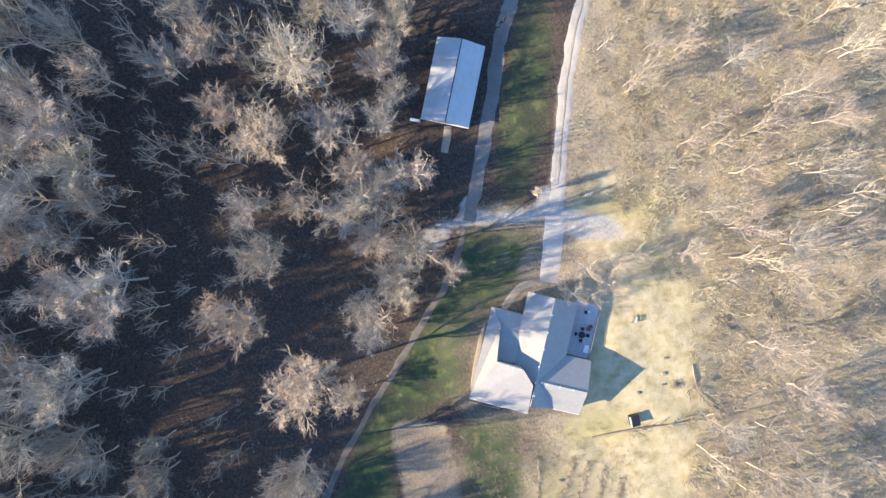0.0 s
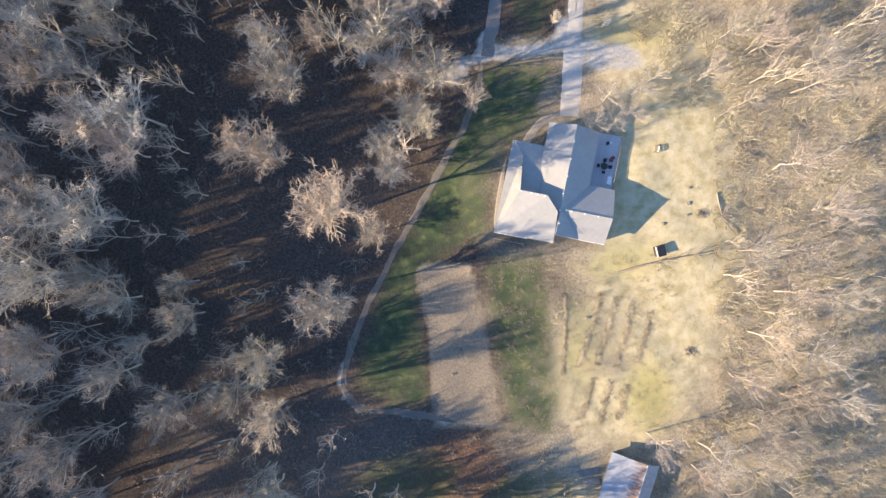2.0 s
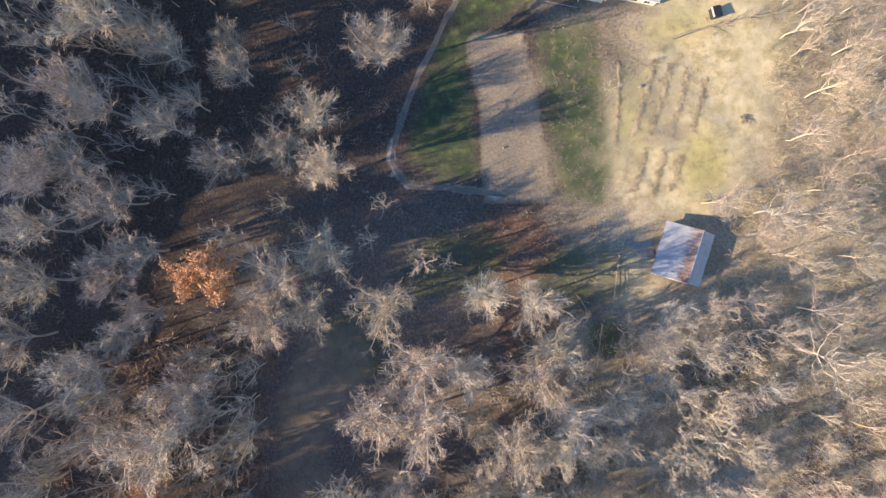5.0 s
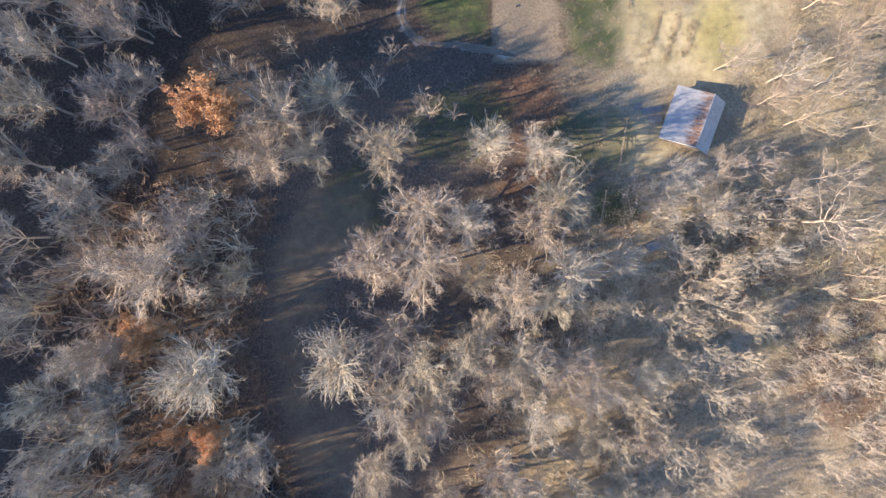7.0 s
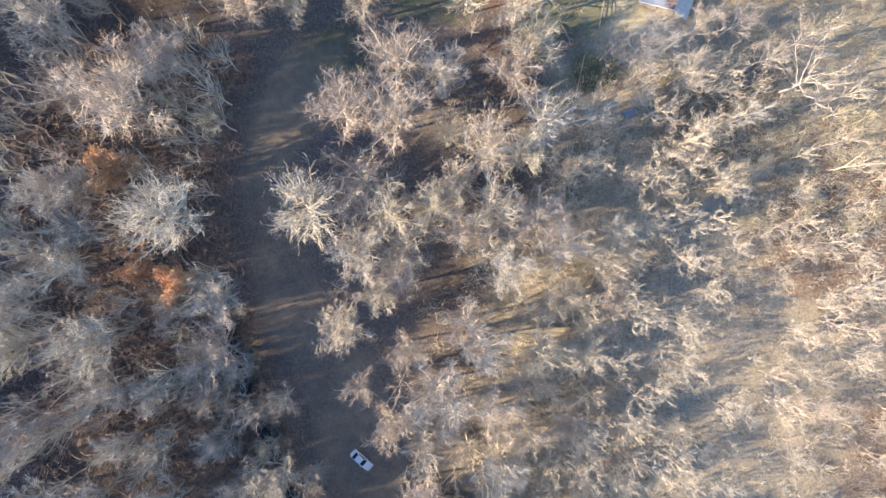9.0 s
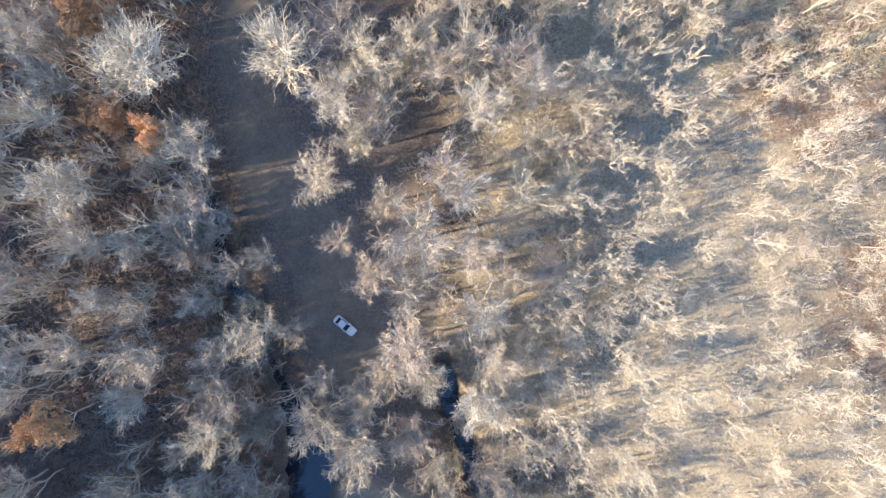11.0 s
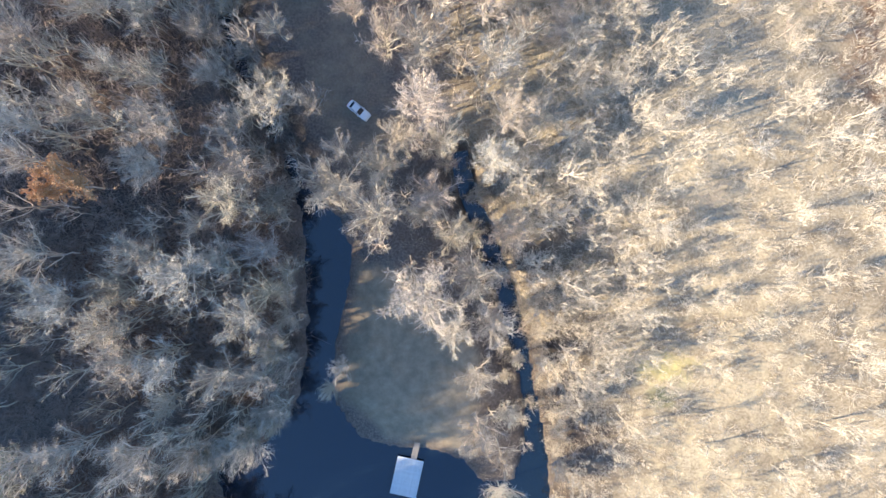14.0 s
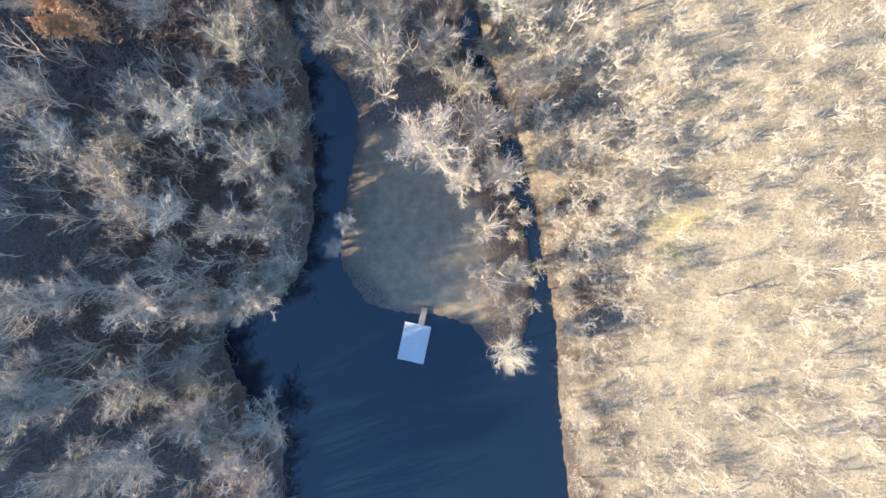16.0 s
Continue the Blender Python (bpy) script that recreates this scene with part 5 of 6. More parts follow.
def build_house():
    h = thing("house", pose(16.0, -19.0, 15.55, 0, 0, -13.0), "single-storey house with light metal cross-gabled roof and deck side", "house")
    # walls
    part("wall", box((7.6, 18.0, 2.75), (1.5, 1.55, 1.2)), "siding", h, "cream siding wall")
    part("wall", box((8.4, 8.4, 2.75), (5.9, -3.2, 1.2)), "siding", h, "cream siding wall")
    part("wall", box((9.0, 9.4, 2.3), (-3.35, -3.9, 1.0)), "siding", h, "cream siding wall")
    part("foundation", box((7.7, 18.1, 1.6), (1.5, 1.55, -0.9)), "concrete", h)
    part("foundation", box((8.5, 8.5, 1.6), (5.9, -3.2, -0.9)), "concrete", h)
    part("foundation", box((9.3, 9.7, 1.6), (-3.4, -3.9, -0.9)), "concrete", h)
    part("gable", wall_prism([(-2.2, 2.5), (5.2, 2.5), (1.4, 4.75)], "y", 10.4, 10.55), "siding", h)
    part("gable", wall_prism([(1.3, 2.5), (5.2, 2.5), (1.4, 4.75)], "y", -7.45, -7.3), "siding", h)
    part("gable", wall_prism([(-7.2, 2.4), (1.2, 2.4), (-3.4, 4.45)], "x", 9.95, 10.1), "siding", h)
    # long wing with the north and south gables
    roof_plane(h, [(1.4, -4.0, 4.95), (1.4, 10.9, 4.95), (-2.9, 10.9, 2.6), (-2.9, -1.7, 2.6)], seams=0.9)
    roof_plane(h, [(1.4, 10.9, 4.95), (1.4, -7.8, 4.95), (5.9, -7.8, 2.5), (5.9, 10.9, 2.5)], seams=0.9)
    # east wing
    roof_plane(h, [(1.0, -3.4, 4.7), (10.4, -3.4, 4.7), (10.4, -7.8, 2.5), (1.0, -7.8, 2.5)], seams=0.9)
    roof_plane(h, [(10.4, -3.4, 4.7), (1.0, -3.4, 4.7), (1.0, 1.7, 2.5), (10.4, 1.7, 2.5)], seams=0.9)
    # west wing: a raised roof that falls to the south-west, with a step down on its north side
    west, high_w, high_e, corner, south = (-8.6, -9.3, 2.16), (-5.8, -1.7, 4.9), (-1.31, -1.83, 6.02), (0.95, -4.1, 5.5), (1.4, -9.3, 4.3)
    roof_plane(h, [high_w, high_e, corner, south, west])
    roof_plane(h, [high_w, west, (-6.26, 4.45, 2.72)])
    roof_plane(h, [(-6.26, 4.45, 2.72), west, (-8.42, 6.85, 2.32)])
    for a, b, foot in ((high_w, high_e, 2.6), (high_e, corner, 4.0), (corner, south, 2.4), ((-6.26, 4.45, 2.6), high_w, 2.4)):
        run = Vector(b) - Vector(a)
        wall = bmesh.new()
        side = Vector((run.y, -run.x, 0)).normalized() * 0.05
        top = [wall.verts.new(Vector(p) + o - Vector((0, 0, 0.13))) for o in (side * 1.2, side * 3) for p in (a, b)]
        low = [wall.verts.new((v.co.x, v.co.y, foot)) for v in top]
        for q in ((top[0], top[1], top[3], top[2]), (low[0], low[2], low[3], low[1]), (top[0], low[0], low[1], top[1]), (top[2], top[3], low[3], low[2]), (top[0], top[2], low[2], low[0]), (top[1], low[1], low[3], top[3])):
            wall.faces.new(q)
        bmesh.ops.recalc_face_normals(wall, faces=wall.faces)
        part("wall", wall, "siding", h, "cream siding under the roof step")
    # lower roof on the north-west corner
    roof_plane(h, [(-2.4, -1.6, 3.12), (-5.75, -1.6, 3.12), (-6.2, 4.45, 2.55), (-8.2, 6.85, 2.3), (-2.4, 6.85, 2.3)])
    for x, y in ((-7.8, 6.5), (-5.4, 6.5), (-3.0, 6.5), (-7.9, 3.8)):
        part("porch_post", box((0.14, 0.14, 2.4), (x, y, 1.15)), "white", h)
    part("porch_floor", box((5.4, 5.0, 0.18), (-5.4, 4.3, 0.0)), "concrete", h)
    # south porch under the west eave
    part("porch_floor", box((5.8, 1.7, 0.16), (-5.7, -9.6, -0.4)), "deck", h)
    for x in (-8.4, -6.5, -4.6, -2.9):
        part("porch_post", box((0.12, 0.12, 2.9), (x, -9.15, 0.95)), "white", h)
    part("rail", box((5.8, 0.05, 0.06), (-5.7, -10.35, 0.55)), "deck", h)
    # ridge caps and roof vents
    for a, b in (((1.4, -7.8, 4.98), (1.4, 10.9, 4.98)), ((1.6, -3.4, 4.73), (10.4, -3.4, 4.73)), ((-5.8, -1.7, 4.92), (-1.31, -1.83, 6.04))):
        part("ridge_cap", rod(a, b, 0.09, sides=6), "roof", h)
    for x, y, z in ((1.5, 8.0, 5.0), (1.5, 5.0, 5.0), (1.5, 2.1, 5.0), (1.3, -0.9, 5.0), (1.3, -3.7, 5.0), (1.6, -5.9, 5.0), (3.4, -3.5, 4.75), (5.6, -3.5, 4.75), (7.9, -3.5, 4.75), (-3.9, -1.9, 5.4), (-2.9, -1.95, 5.65), (-1.7, -1.98, 5.92), (2.4, -3.5, 4.75), (-5.6, -1.8, 4.98)):
        v = box((0.22, 0.22, 0.2), (x, y, z), bevel=0.04)
        part("roof_vent", v, "white", h, "small white roof vent")
    # gutters
    part("gutter", rod((-2.9, -7.8, 2.55), (5.9, -7.8, 2.45), 0.06, sides=6), "white", h)
    part("gutter", rod((-8.6, -9.35, 2.1), (-2.9, -9.35, 3.25), 0.06, sides=6), "white", h)
    part("gutter", rod((10.42, -7.8, 2.45), (5.9, -7.85, 2.45), 0.06, sides=6), "white", h)
    # openings
    for x in (-6.4, -4.4):
        window(h, (x, -8.72, 1.2), 1.0, 1.2, 180)
    for x in (3.2, 6.4, 8.6):
        window(h, (x, -7.44, 1.2), 1.1, 1.2, 180)
    for y in (-5.6, -1.4):
        window(h, (10.14, y, 1.2), 1.2, 1.2, 90)
    for y in (4.0, 8.4):
        window(h, (5.33, y, 1.2), 1.2, 1.3, 90)
    for y in (-6.6, -3.4, -0.4):
        window(h, (-8.04, y, 1.2), 1.0, 1.2, 270)
    door = part("door", box((0.08, 1.8, 2.05), (5.34, 6.1, 1.0)), "glass", h, "glazed deck door")
    part("door_frame", box((0.06, 2.0, 0.1), (5.34, 6.1, 2.08)), "white", door)
    part("door", box((0.95, 0.08, 2.05), (-1.4, 10.6, 1.0)), "white", h)
    return h


build_house()


def build_deck():
    d = thing("deck", pose(16.0, -19.0, 15.55, 0, 0, -13.0), "grey painted timber deck against the shaded house side", "deck")
    board = box((0.135, 9.6, 0.04), bevel=0.006)
    me = bpy.data.meshes.new("board")
    board.to_mesh(me)
    board.free()
    me.materials.append(MAT["deck"])
    for i in range(30):
        ob = new("board", me)
        ob.parent = d
        ob.matrix_basis = pose(5.95 + 0.145 * i, 6.5, 0.55)
    for y in (1.9, 4.2, 6.5, 8.8, 11.1):
        part("joist", box((4.3, 0.08, 0.2), (8.05, y, 0.42)), "old_wood", d)
        part("post", box((0.12, 0.12, 2.3), (10.2, y, 0.4)), "old_wood", d)
    for z in (1.05, 1.5):
        part("rail", box((0.07, 9.4, 0.07), (10.2, 6.5, z)), "old_wood", d)
    part("rail", box((4.2, 0.07, 0.07), (8.1, 11.25, 1.5)), "old_wood", d)
    for i in range(3):
        part("step", box((1.4, 0.3, 0.05), (8.6, 11.6 + 0.3 * i, 0.36 - 0.18 * i)), "old_wood", d)
    return d


build_deck()


def in_house(u, v, z=0.0, turn=0.0):
    """A pose given in the house's own directions."""
    return pose(16.0, -19.0, 15.55, 0, 0, -13.0) @ pose(u, v, z, 0, 0, turn)


DECK_TOP = 0.572


def build_table(m):
    t = thing("patio_table", m, "dark round metal patio table standing on the deck", "table")
    top = bmesh.new()
    bmesh.ops.create_cone(top, cap_ends=True, segments=24, radius1=0.6, radius2=0.6, depth=0.04)
    bmesh.ops.translate(top, vec=(0, 0, 0.72), verts=top.verts)
    part("tabletop", top, "dark", t)
    for k in range(4):
        a = math.pi / 4 + k * math.pi / 2
        part("leg", rod((0.45 * math.cos(a), 0.45 * math.sin(a), 0), (0.3 * math.cos(a), 0.3 * math.sin(a), 0.71), 0.025), "dark", t)
    return t


def build_chair(m, material="dark", label="dark metal patio chair drawn up to the table", group="chairs round the patio table"):
    c = thing("patio_chair", m, label, "chair", group)
    part("seat", box((0.55, 0.52, 0.06), (0, 0, 0.43), bevel=0.02), material, c)
    part("backrest", box((0.55, 0.06, 0.5), (0, -0.27, 0.7), (8, 0, 0), bevel=0.02), material, c)
    for x in (-0.24, 0.24):
        for y in (-0.22, 0.22):
            part("leg", rod((x, y, 0), (x, y, 0.42), 0.02), "dark", c)
        part("armrest", box((0.05, 0.48, 0.04), (x * 1.1, -0.02, 0.64)), material, c)
    return c


TABLE_AT = (8.1, 5.6)
build_table(in_house(*TABLE_AT, DECK_TOP))
for k in range(4):
    a = radians(90 * k + 4)
    build_chair(in_house(TABLE_AT[0] - 1.0 * math.sin(a), TABLE_AT[1] + 1.0 * math.cos(a), DECK_TOP, 180 + 90 * k + 4))
build_chair(in_house(9.25, 7.3, DECK_TOP, 120), "red", "patio chair with a faded red cushion on the deck", "loose deck chairs")
build_chair(in_house(9.0, 6.85, DECK_TOP, 100), "red", "patio chair with a faded red cushion on the deck", "loose deck chairs")


def build_cooler():
    c = thing("deck_box", in_house(9.45, 3.35, DECK_TOP, 0), "white plastic storage chest on the deck edge", "storage box")
    part("body", box((0.75, 1.35, 0.5), (0, 0, 0.25), bevel=0.03), "white", c)
    part("lid", box((0.79, 1.4, 0.08), (0, 0, 0.54), bevel=0.03), "white", c)
    for y in (-0.72, 0.72):
        part("handle", box((0.25, 0.04, 0.05), (0, y, 0.35)), "dark", c)


build_cooler()


def build_grill():
    g = thing("barbecue_grill", in_house(7.9, 9.6, DECK_TOP, 20), "covered kettle grill with pale lid on the deck", "grill")
    bowl = bmesh.new()
    bmesh.ops.create_uvsphere(bowl, u_segments=16, v_segments=10, radius=0.32)
    bmesh.ops.translate(bowl, vec=(0, 0, 0.8), verts=bowl.verts)
    part("kettle", bowl, "dark", g)
    part("shelf", box((0.5, 0.35, 0.04), (0.5, 0, 0.78), bevel=0.01), "white", g, "pale side shelf")
    for k in range(3):
        a = 2.1 * k
        part("leg", rod((0.35 * math.cos(a), 0.35 * math.sin(a), 0), (0.15 * math.cos(a), 0.15 * math.sin(a), 0.62), 0.02), "dark", g)


build_grill()


# ---- the barn ----
def build_barn():
    b = thing("barn", pose(2.6, 28.0, 16.75, 0, 0, -11.5), "long barn with galvanised metal gable roof beside the lane", "barn")
    part("wall", box((7.6, 13.4, 2.3), (0, 0, 1.1)), "old_wood", b)
    part("foundation", box((7.7, 13.5, 1.2), (0, 0, -0.5)), "concrete", b)
    for y in (-6.7, 6.6):
        part("gable", wall_prism([(-3.75, 2.2), (3.75, 2.2), (0.1, 3.55)], "y", y, y + 0.12), "old_wood", b)
    roof_plane(b, [(0.1, -7.1, 3.75), (0.1, 7.1, 3.75), (-4.15, 7.1, 2.25), (-4.15, -7.1, 2.25)], "barn_roof", seams=0.85)
    roof_plane(b, [(0.1, 7.1, 3.75), (0.1, -7.1, 3.75), (4.2, -7.1, 2.25), (4.2, 7.1, 2.25)], "barn_roof", seams=0.85)
    part("ridge_cap", rod((0.1, -7.12, 3.76), (0.1, 7.12, 3.76), 0.1, sides=6), "dark", b, "dark ridge gap")
    part("door", box((2.6, 0.1, 2.0), (-0.4, -6.78, 0.95)), "old_wood", b, "grey sliding plank door")
    part("eave_board", box((8.4, 0.14, 0.2), (0, -7.12, 2.25)), "white", b)
    for x in (-3.2, 2.4):
        window(b, (x, -6.78, 1.3), 0.7, 0.7, 180)


build_barn()


def build_bench(m):
    b = thing("wood_rack", m, "white weathered rack leaning by the barn corner", "rack")
    part("board", box((1.8, 0.5, 0.06), (0, 0, 0.6), (0, 8, 0)), "white", b)
    for x in (-0.7, 0.7):
        part("leg", box((0.08, 0.45, 0.6), (x, 0, 0.28)), "old_wood", b)


build_bench(pose(-3.9, 21.9, land_at(-3.9, 21.9), 0, 0, -10))


# ---- the tin-roofed shed ----
def build_shed():
    s = thing("shed", pose(27.8, -71.4, 13.45, 0, 0, -19.0), "old timber shed with weathered, half rusted tin roof", "shed")
    part("wall", box((7.2, 8.6, 1.9), (0, 0, 0.75)), "old_wood", s)
    for y in (-4.38, 4.26):
        part("gable", wall_prism([(-3.6, 1.6), (3.55, 1.9), (1.75, 3.35)], "y", y, y + 0.12), "old_wood", s)
    for a, b in ((-4.75, 4.75),):
        n = 16
        w = (b - a) / n
        for i in range(n):
            y0, y1 = a + w * i, a + w * (i + 1) - 0.015
            dz = 0.012 * (i % 2)
            lap = -0.9 + 0.1 * math.sin(i * 2.1)
            zs = 3.45 - (1.85 - lap) * 0.292
            part("roof_sheet", slab([(1.85, y0, 3.45 + dz), (1.85, y1, 3.45 + dz), (lap, y1, zs + dz), (lap, y0, zs + dz)], 0.03), "shed_tin", s, "rust-streaked tin sheet")
            part("roof_sheet", slab([(lap + 0.1, y0, zs + dz - 0.035), (lap + 0.1, y1, zs + dz - 0.035), (-4.15, y1, 1.7 + dz), (-4.15, y0, 1.7 + dz)], 0.03), "shed_tin", s, "blue-grey weathered tin sheet")
            part("roof_sheet", slab([(1.85, y0, 3.45 + dz), (1.85, y1, 3.45 + dz), (4.7, y1, 1.45 + dz), (4.7, y0, 1.45 + dz)], 0.03), "shed_tin", s, "shaded rust-flecked tin sheet")
    part("ridge_cap", box((0.16, 9.6, 0.05), (1.85, 0, 3.48), bevel=0.02), "tin", s, "pale ridge capping")
    part("eave_board", box((0.08, 9.5, 0.16), (-4.17, 0, 1.64)), "old_wood", s)
    part("rake_board", box((6.2, 0.08, 0.14), (-1.1, -4.8, 2.55), (0, -16.3, 0)), "white", s, "pale barge board")
    part("door", box((1.2, 0.08, 1.9), (-1.5, -4.5, 0.8)), "old_wood", s)


build_shed()


def build_lean():
    """The pale tarp-like sheets on the ground beside the shed."""
    for x, y, turn, w, l in ((21.6, -69.6, 12, 3.6, 1.1), (22.2, -71.2, 5, 2.4, 1.2), (19.2, -69.0, 24, 1.4, 0.9)):
        s = thing("tin_sheet", pose(x, y, land_at(x, y) + 0.12, 3, -4, turn), "loose pale tin sheet lying on the grass", "tin sheet", "sheets beside the shed")
        bm = bmesh.new()
        n = 12
        rows = [[bm.verts.new((w * (i / n - 0.5), l * (j - 0.5), 0.03 * (i % 2) + z)) for i in range(n + 1)] for j in (0, 1) for z in (0,)]
        for i in range(n):
            bm.faces.new((rows[0][i], rows[0][i + 1], rows[1][i + 1], rows[1][i]))
        bmesh.ops.solidify(bm, geom=bm.faces[:], thickness=0.01)
        part("sheet", bm, "tin", s)


build_lean()


def build_fence(points, label):
    f = thing("rail_fence", pose(0, 0, 0), label, "fence")
    pts = [Vector((x, y, land_at(x, y))) for x, y in points]
    for p in pts:
        part("post", box((0.14, 0.14, 1.5), (p.x, p.y, p.z + 0.5), (3, 2, 15), bevel=0.01), "log", f)
    for a, b in zip(pts, pts[1:]):
        for h in (0.45, 0.85, 1.15):
            part("rail", rod((a.x, a.y, a.z + h), (b.x, b.y, b.z + h), 0.055, 0.045, 6), "log", f)


build_fence([(17.3, -71.3), (16.9, -74.3), (16.5, -77.4), (16.1, -80.4)], "short weathered rail fence in the grass")
build_fence([(14.1, -83.6), (13.6, -86.6), (13.1, -89.6)], "broken weathered rail fence under trees")


# ---- the car ----
def build_car():
    x, y = -22.05, -158.55
    c = thing("car", pose(x, y, land_at(x, y), 0, 0, math.degrees(math.atan2(-3.0, 3.75))), "silver-white sedan parked in the clearing", "car")
    side = [(-2.3, 0.42), (-2.32, 0.72), (-2.2, 0.95), (-1.45, 1.02), (0.55, 1.0), (1.7, 0.9), (2.2, 0.74), (2.32, 0.5), (2.28, 0.3), (-2.2, 0.3)]
    bm = wall_prism([(px, pz) for px, pz in side], "y", -0.88, 0.88)
    bmesh.ops.bevel(bm, geom=[e for e in bm.edges if abs(e.verts[0].co.y) > 0.8 and abs(e.verts[1].co.y) > 0.8 and e.verts[0].co.y * e.verts[1].co.y > 0], offset=0.12, segments=2, affect="EDGES")
    for v in bm.verts:
        v.co.y *= 1 - 0.16 * max(0.0, (abs(v.co.x) - 1.5) / 0.82) ** 1.6
    part("body", bm, "car_paint", c)
    cab = bmesh.new()
    ring = [(-1.75, 0.78, 0.98), (-1.15, 0.62, 1.42), (0.05, 0.62, 1.43), (0.85, 0.76, 0.98)]
    lo = [cab.verts.new((px, s * w, z)) for s in (-1, 1) for px, w, z in ring]
    for q in ((0, 1, 2, 3), (7, 6, 5, 4), (0, 4, 5, 1), (1, 5, 6, 2), (2, 6, 7, 3), (3, 7, 4, 0)):
        cab.faces.new([lo[i] for i in q])
    bmesh.ops.recalc_face_normals(cab, faces=cab.faces)
    bmesh.ops.bevel(cab, geom=cab.edges[:], offset=0.05, segments=2, affect="EDGES")
    part("roof", cab, "car_paint", c)
    part("windscreen", slab([(0.1, -0.56, 1.43), (0.1, 0.56, 1.43), (0.86, 0.68, 1.01), (0.86, -0.68, 1.01)], 0.02), "car_glass", c, "dark blue tinted windscreen")
    part("rear_window", slab([(-1.2, 0.55, 1.43), (-1.2, -0.55, 1.43), (-1.74, -0.66, 1.02), (-1.74, 0.66, 1.02)], 0.02), "car_glass", c, "dark rear window")
    for s in (-1, 1):
        part("side_window", slab([(-1.45, s * 0.745, 1.05), (-1.05, s * 0.665, 1.37), (0.0, s * 0.665, 1.38), (0.6, s * 0.745, 1.05)], 0.02), "car_glass", c)
        part("headlight", box((0.16, 0.34, 0.12), (2.2, s * 0.6, 0.68), (0, 20, 0), bevel=0.02), "lamp", c)
        part("tail_light", box((0.12, 0.36, 0.14), (-2.27, s * 0.6, 0.8), bevel=0.02), "tail_lamp", c)
        part("mirror", box((0.16, 0.2, 0.12), (0.62, s * 0.97, 1.0), bevel=0.03), "car_paint", c)
        for wx in (-1.38, 1.42):
            w = bmesh.new()
            bmesh.ops.create_cone(w, cap_ends=True, segments=20, radius1=0.32, radius2=0.32, depth=0.22)
            bmesh.ops.rotate(w, cent=(0, 0, 0), matrix=Matrix.Rotation(math.pi / 2, 3, "X"), verts=w.verts)
            bmesh.ops.translate(w, vec=(wx, s * 0.8, 0.32), verts=w.verts)
            wheel = part("wheel", w, "rubber", c)
            r = bmesh.new()
            bmesh.ops.create_cone(r, cap_ends=True, segments=14, radius1=0.2, radius2=0.2, depth=0.03)
            bmesh.ops.rotate(r, cent=(0, 0, 0), matrix=Matrix.Rotation(math.pi / 2, 3, "X"), verts=r.verts)
            bmesh.ops.translate(r, vec=(wx, s * 0.915, 0.32), verts=r.verts)
            part("rim", r, "lamp", wheel)
    part("bumper", box((0.12, 1.5, 0.2), (2.3, 0, 0.42), bevel=0.04), "car_paint", c)
    part("bumper", box((0.12, 1.5, 0.2), (-2.3, 0, 0.48), bevel=0.04), "car_paint", c)


build_car()


# ---- the dock ----
def build_dock():
    d = thing("dock", pose(-13.55, -227.6, WATER, 0, 0, -12.5), "floating square dock of bleached boards with a gangway", "dock")
    board = box((4.9, 0.235, 0.05), bevel=0.008)
    me = bpy.data.meshes.new("board")
    board.to_mesh(me)
    board.free()
    me.materials.append(MAT["dock"])
    for i in range(28):
        ob = new("board", me)
        ob.parent = d
        ob.matrix_basis = pose(0, -3.4 + 0.2525 * i, 0.6)
    for x in (-2.2, 0, 2.2):
        part("float", box((0.7, 6.6, 0.5), (x, 0, 0.2), bevel=0.05), "dark", d)
    for x, y, w, l in ((0, -3.58, 5.0, 0.08), (0, 3.58, 5.0, 0.08), (-2.49, 0, 0.08, 7.2), (2.49, 0, 0.08, 7.2)):
        part("edge_beam", box((w, l, 0.2), (x, y, 0.54)), "dock", d)
    plank = box((1.1, 0.22, 0.04), bevel=0.006)
    me2 = bpy.data.meshes.new("plank")
    plank.to_mesh(me2)
    plank.free()
    me2.materials.append(MAT["old_wood"])
    for i in range(14):
        ob = new("plank", me2)
        ob.parent = d
        ob.matrix_basis = pose(0.55, 3.72 + 0.24 * i, 0.62 + 0.012 * i)
    for x in (0.02, 1.08):
        part("gangway_beam", box((0.08, 3.4, 0.14), (x, 5.3, 0.6), (2.6, 0, 0)), "old_wood", d)


build_dock()


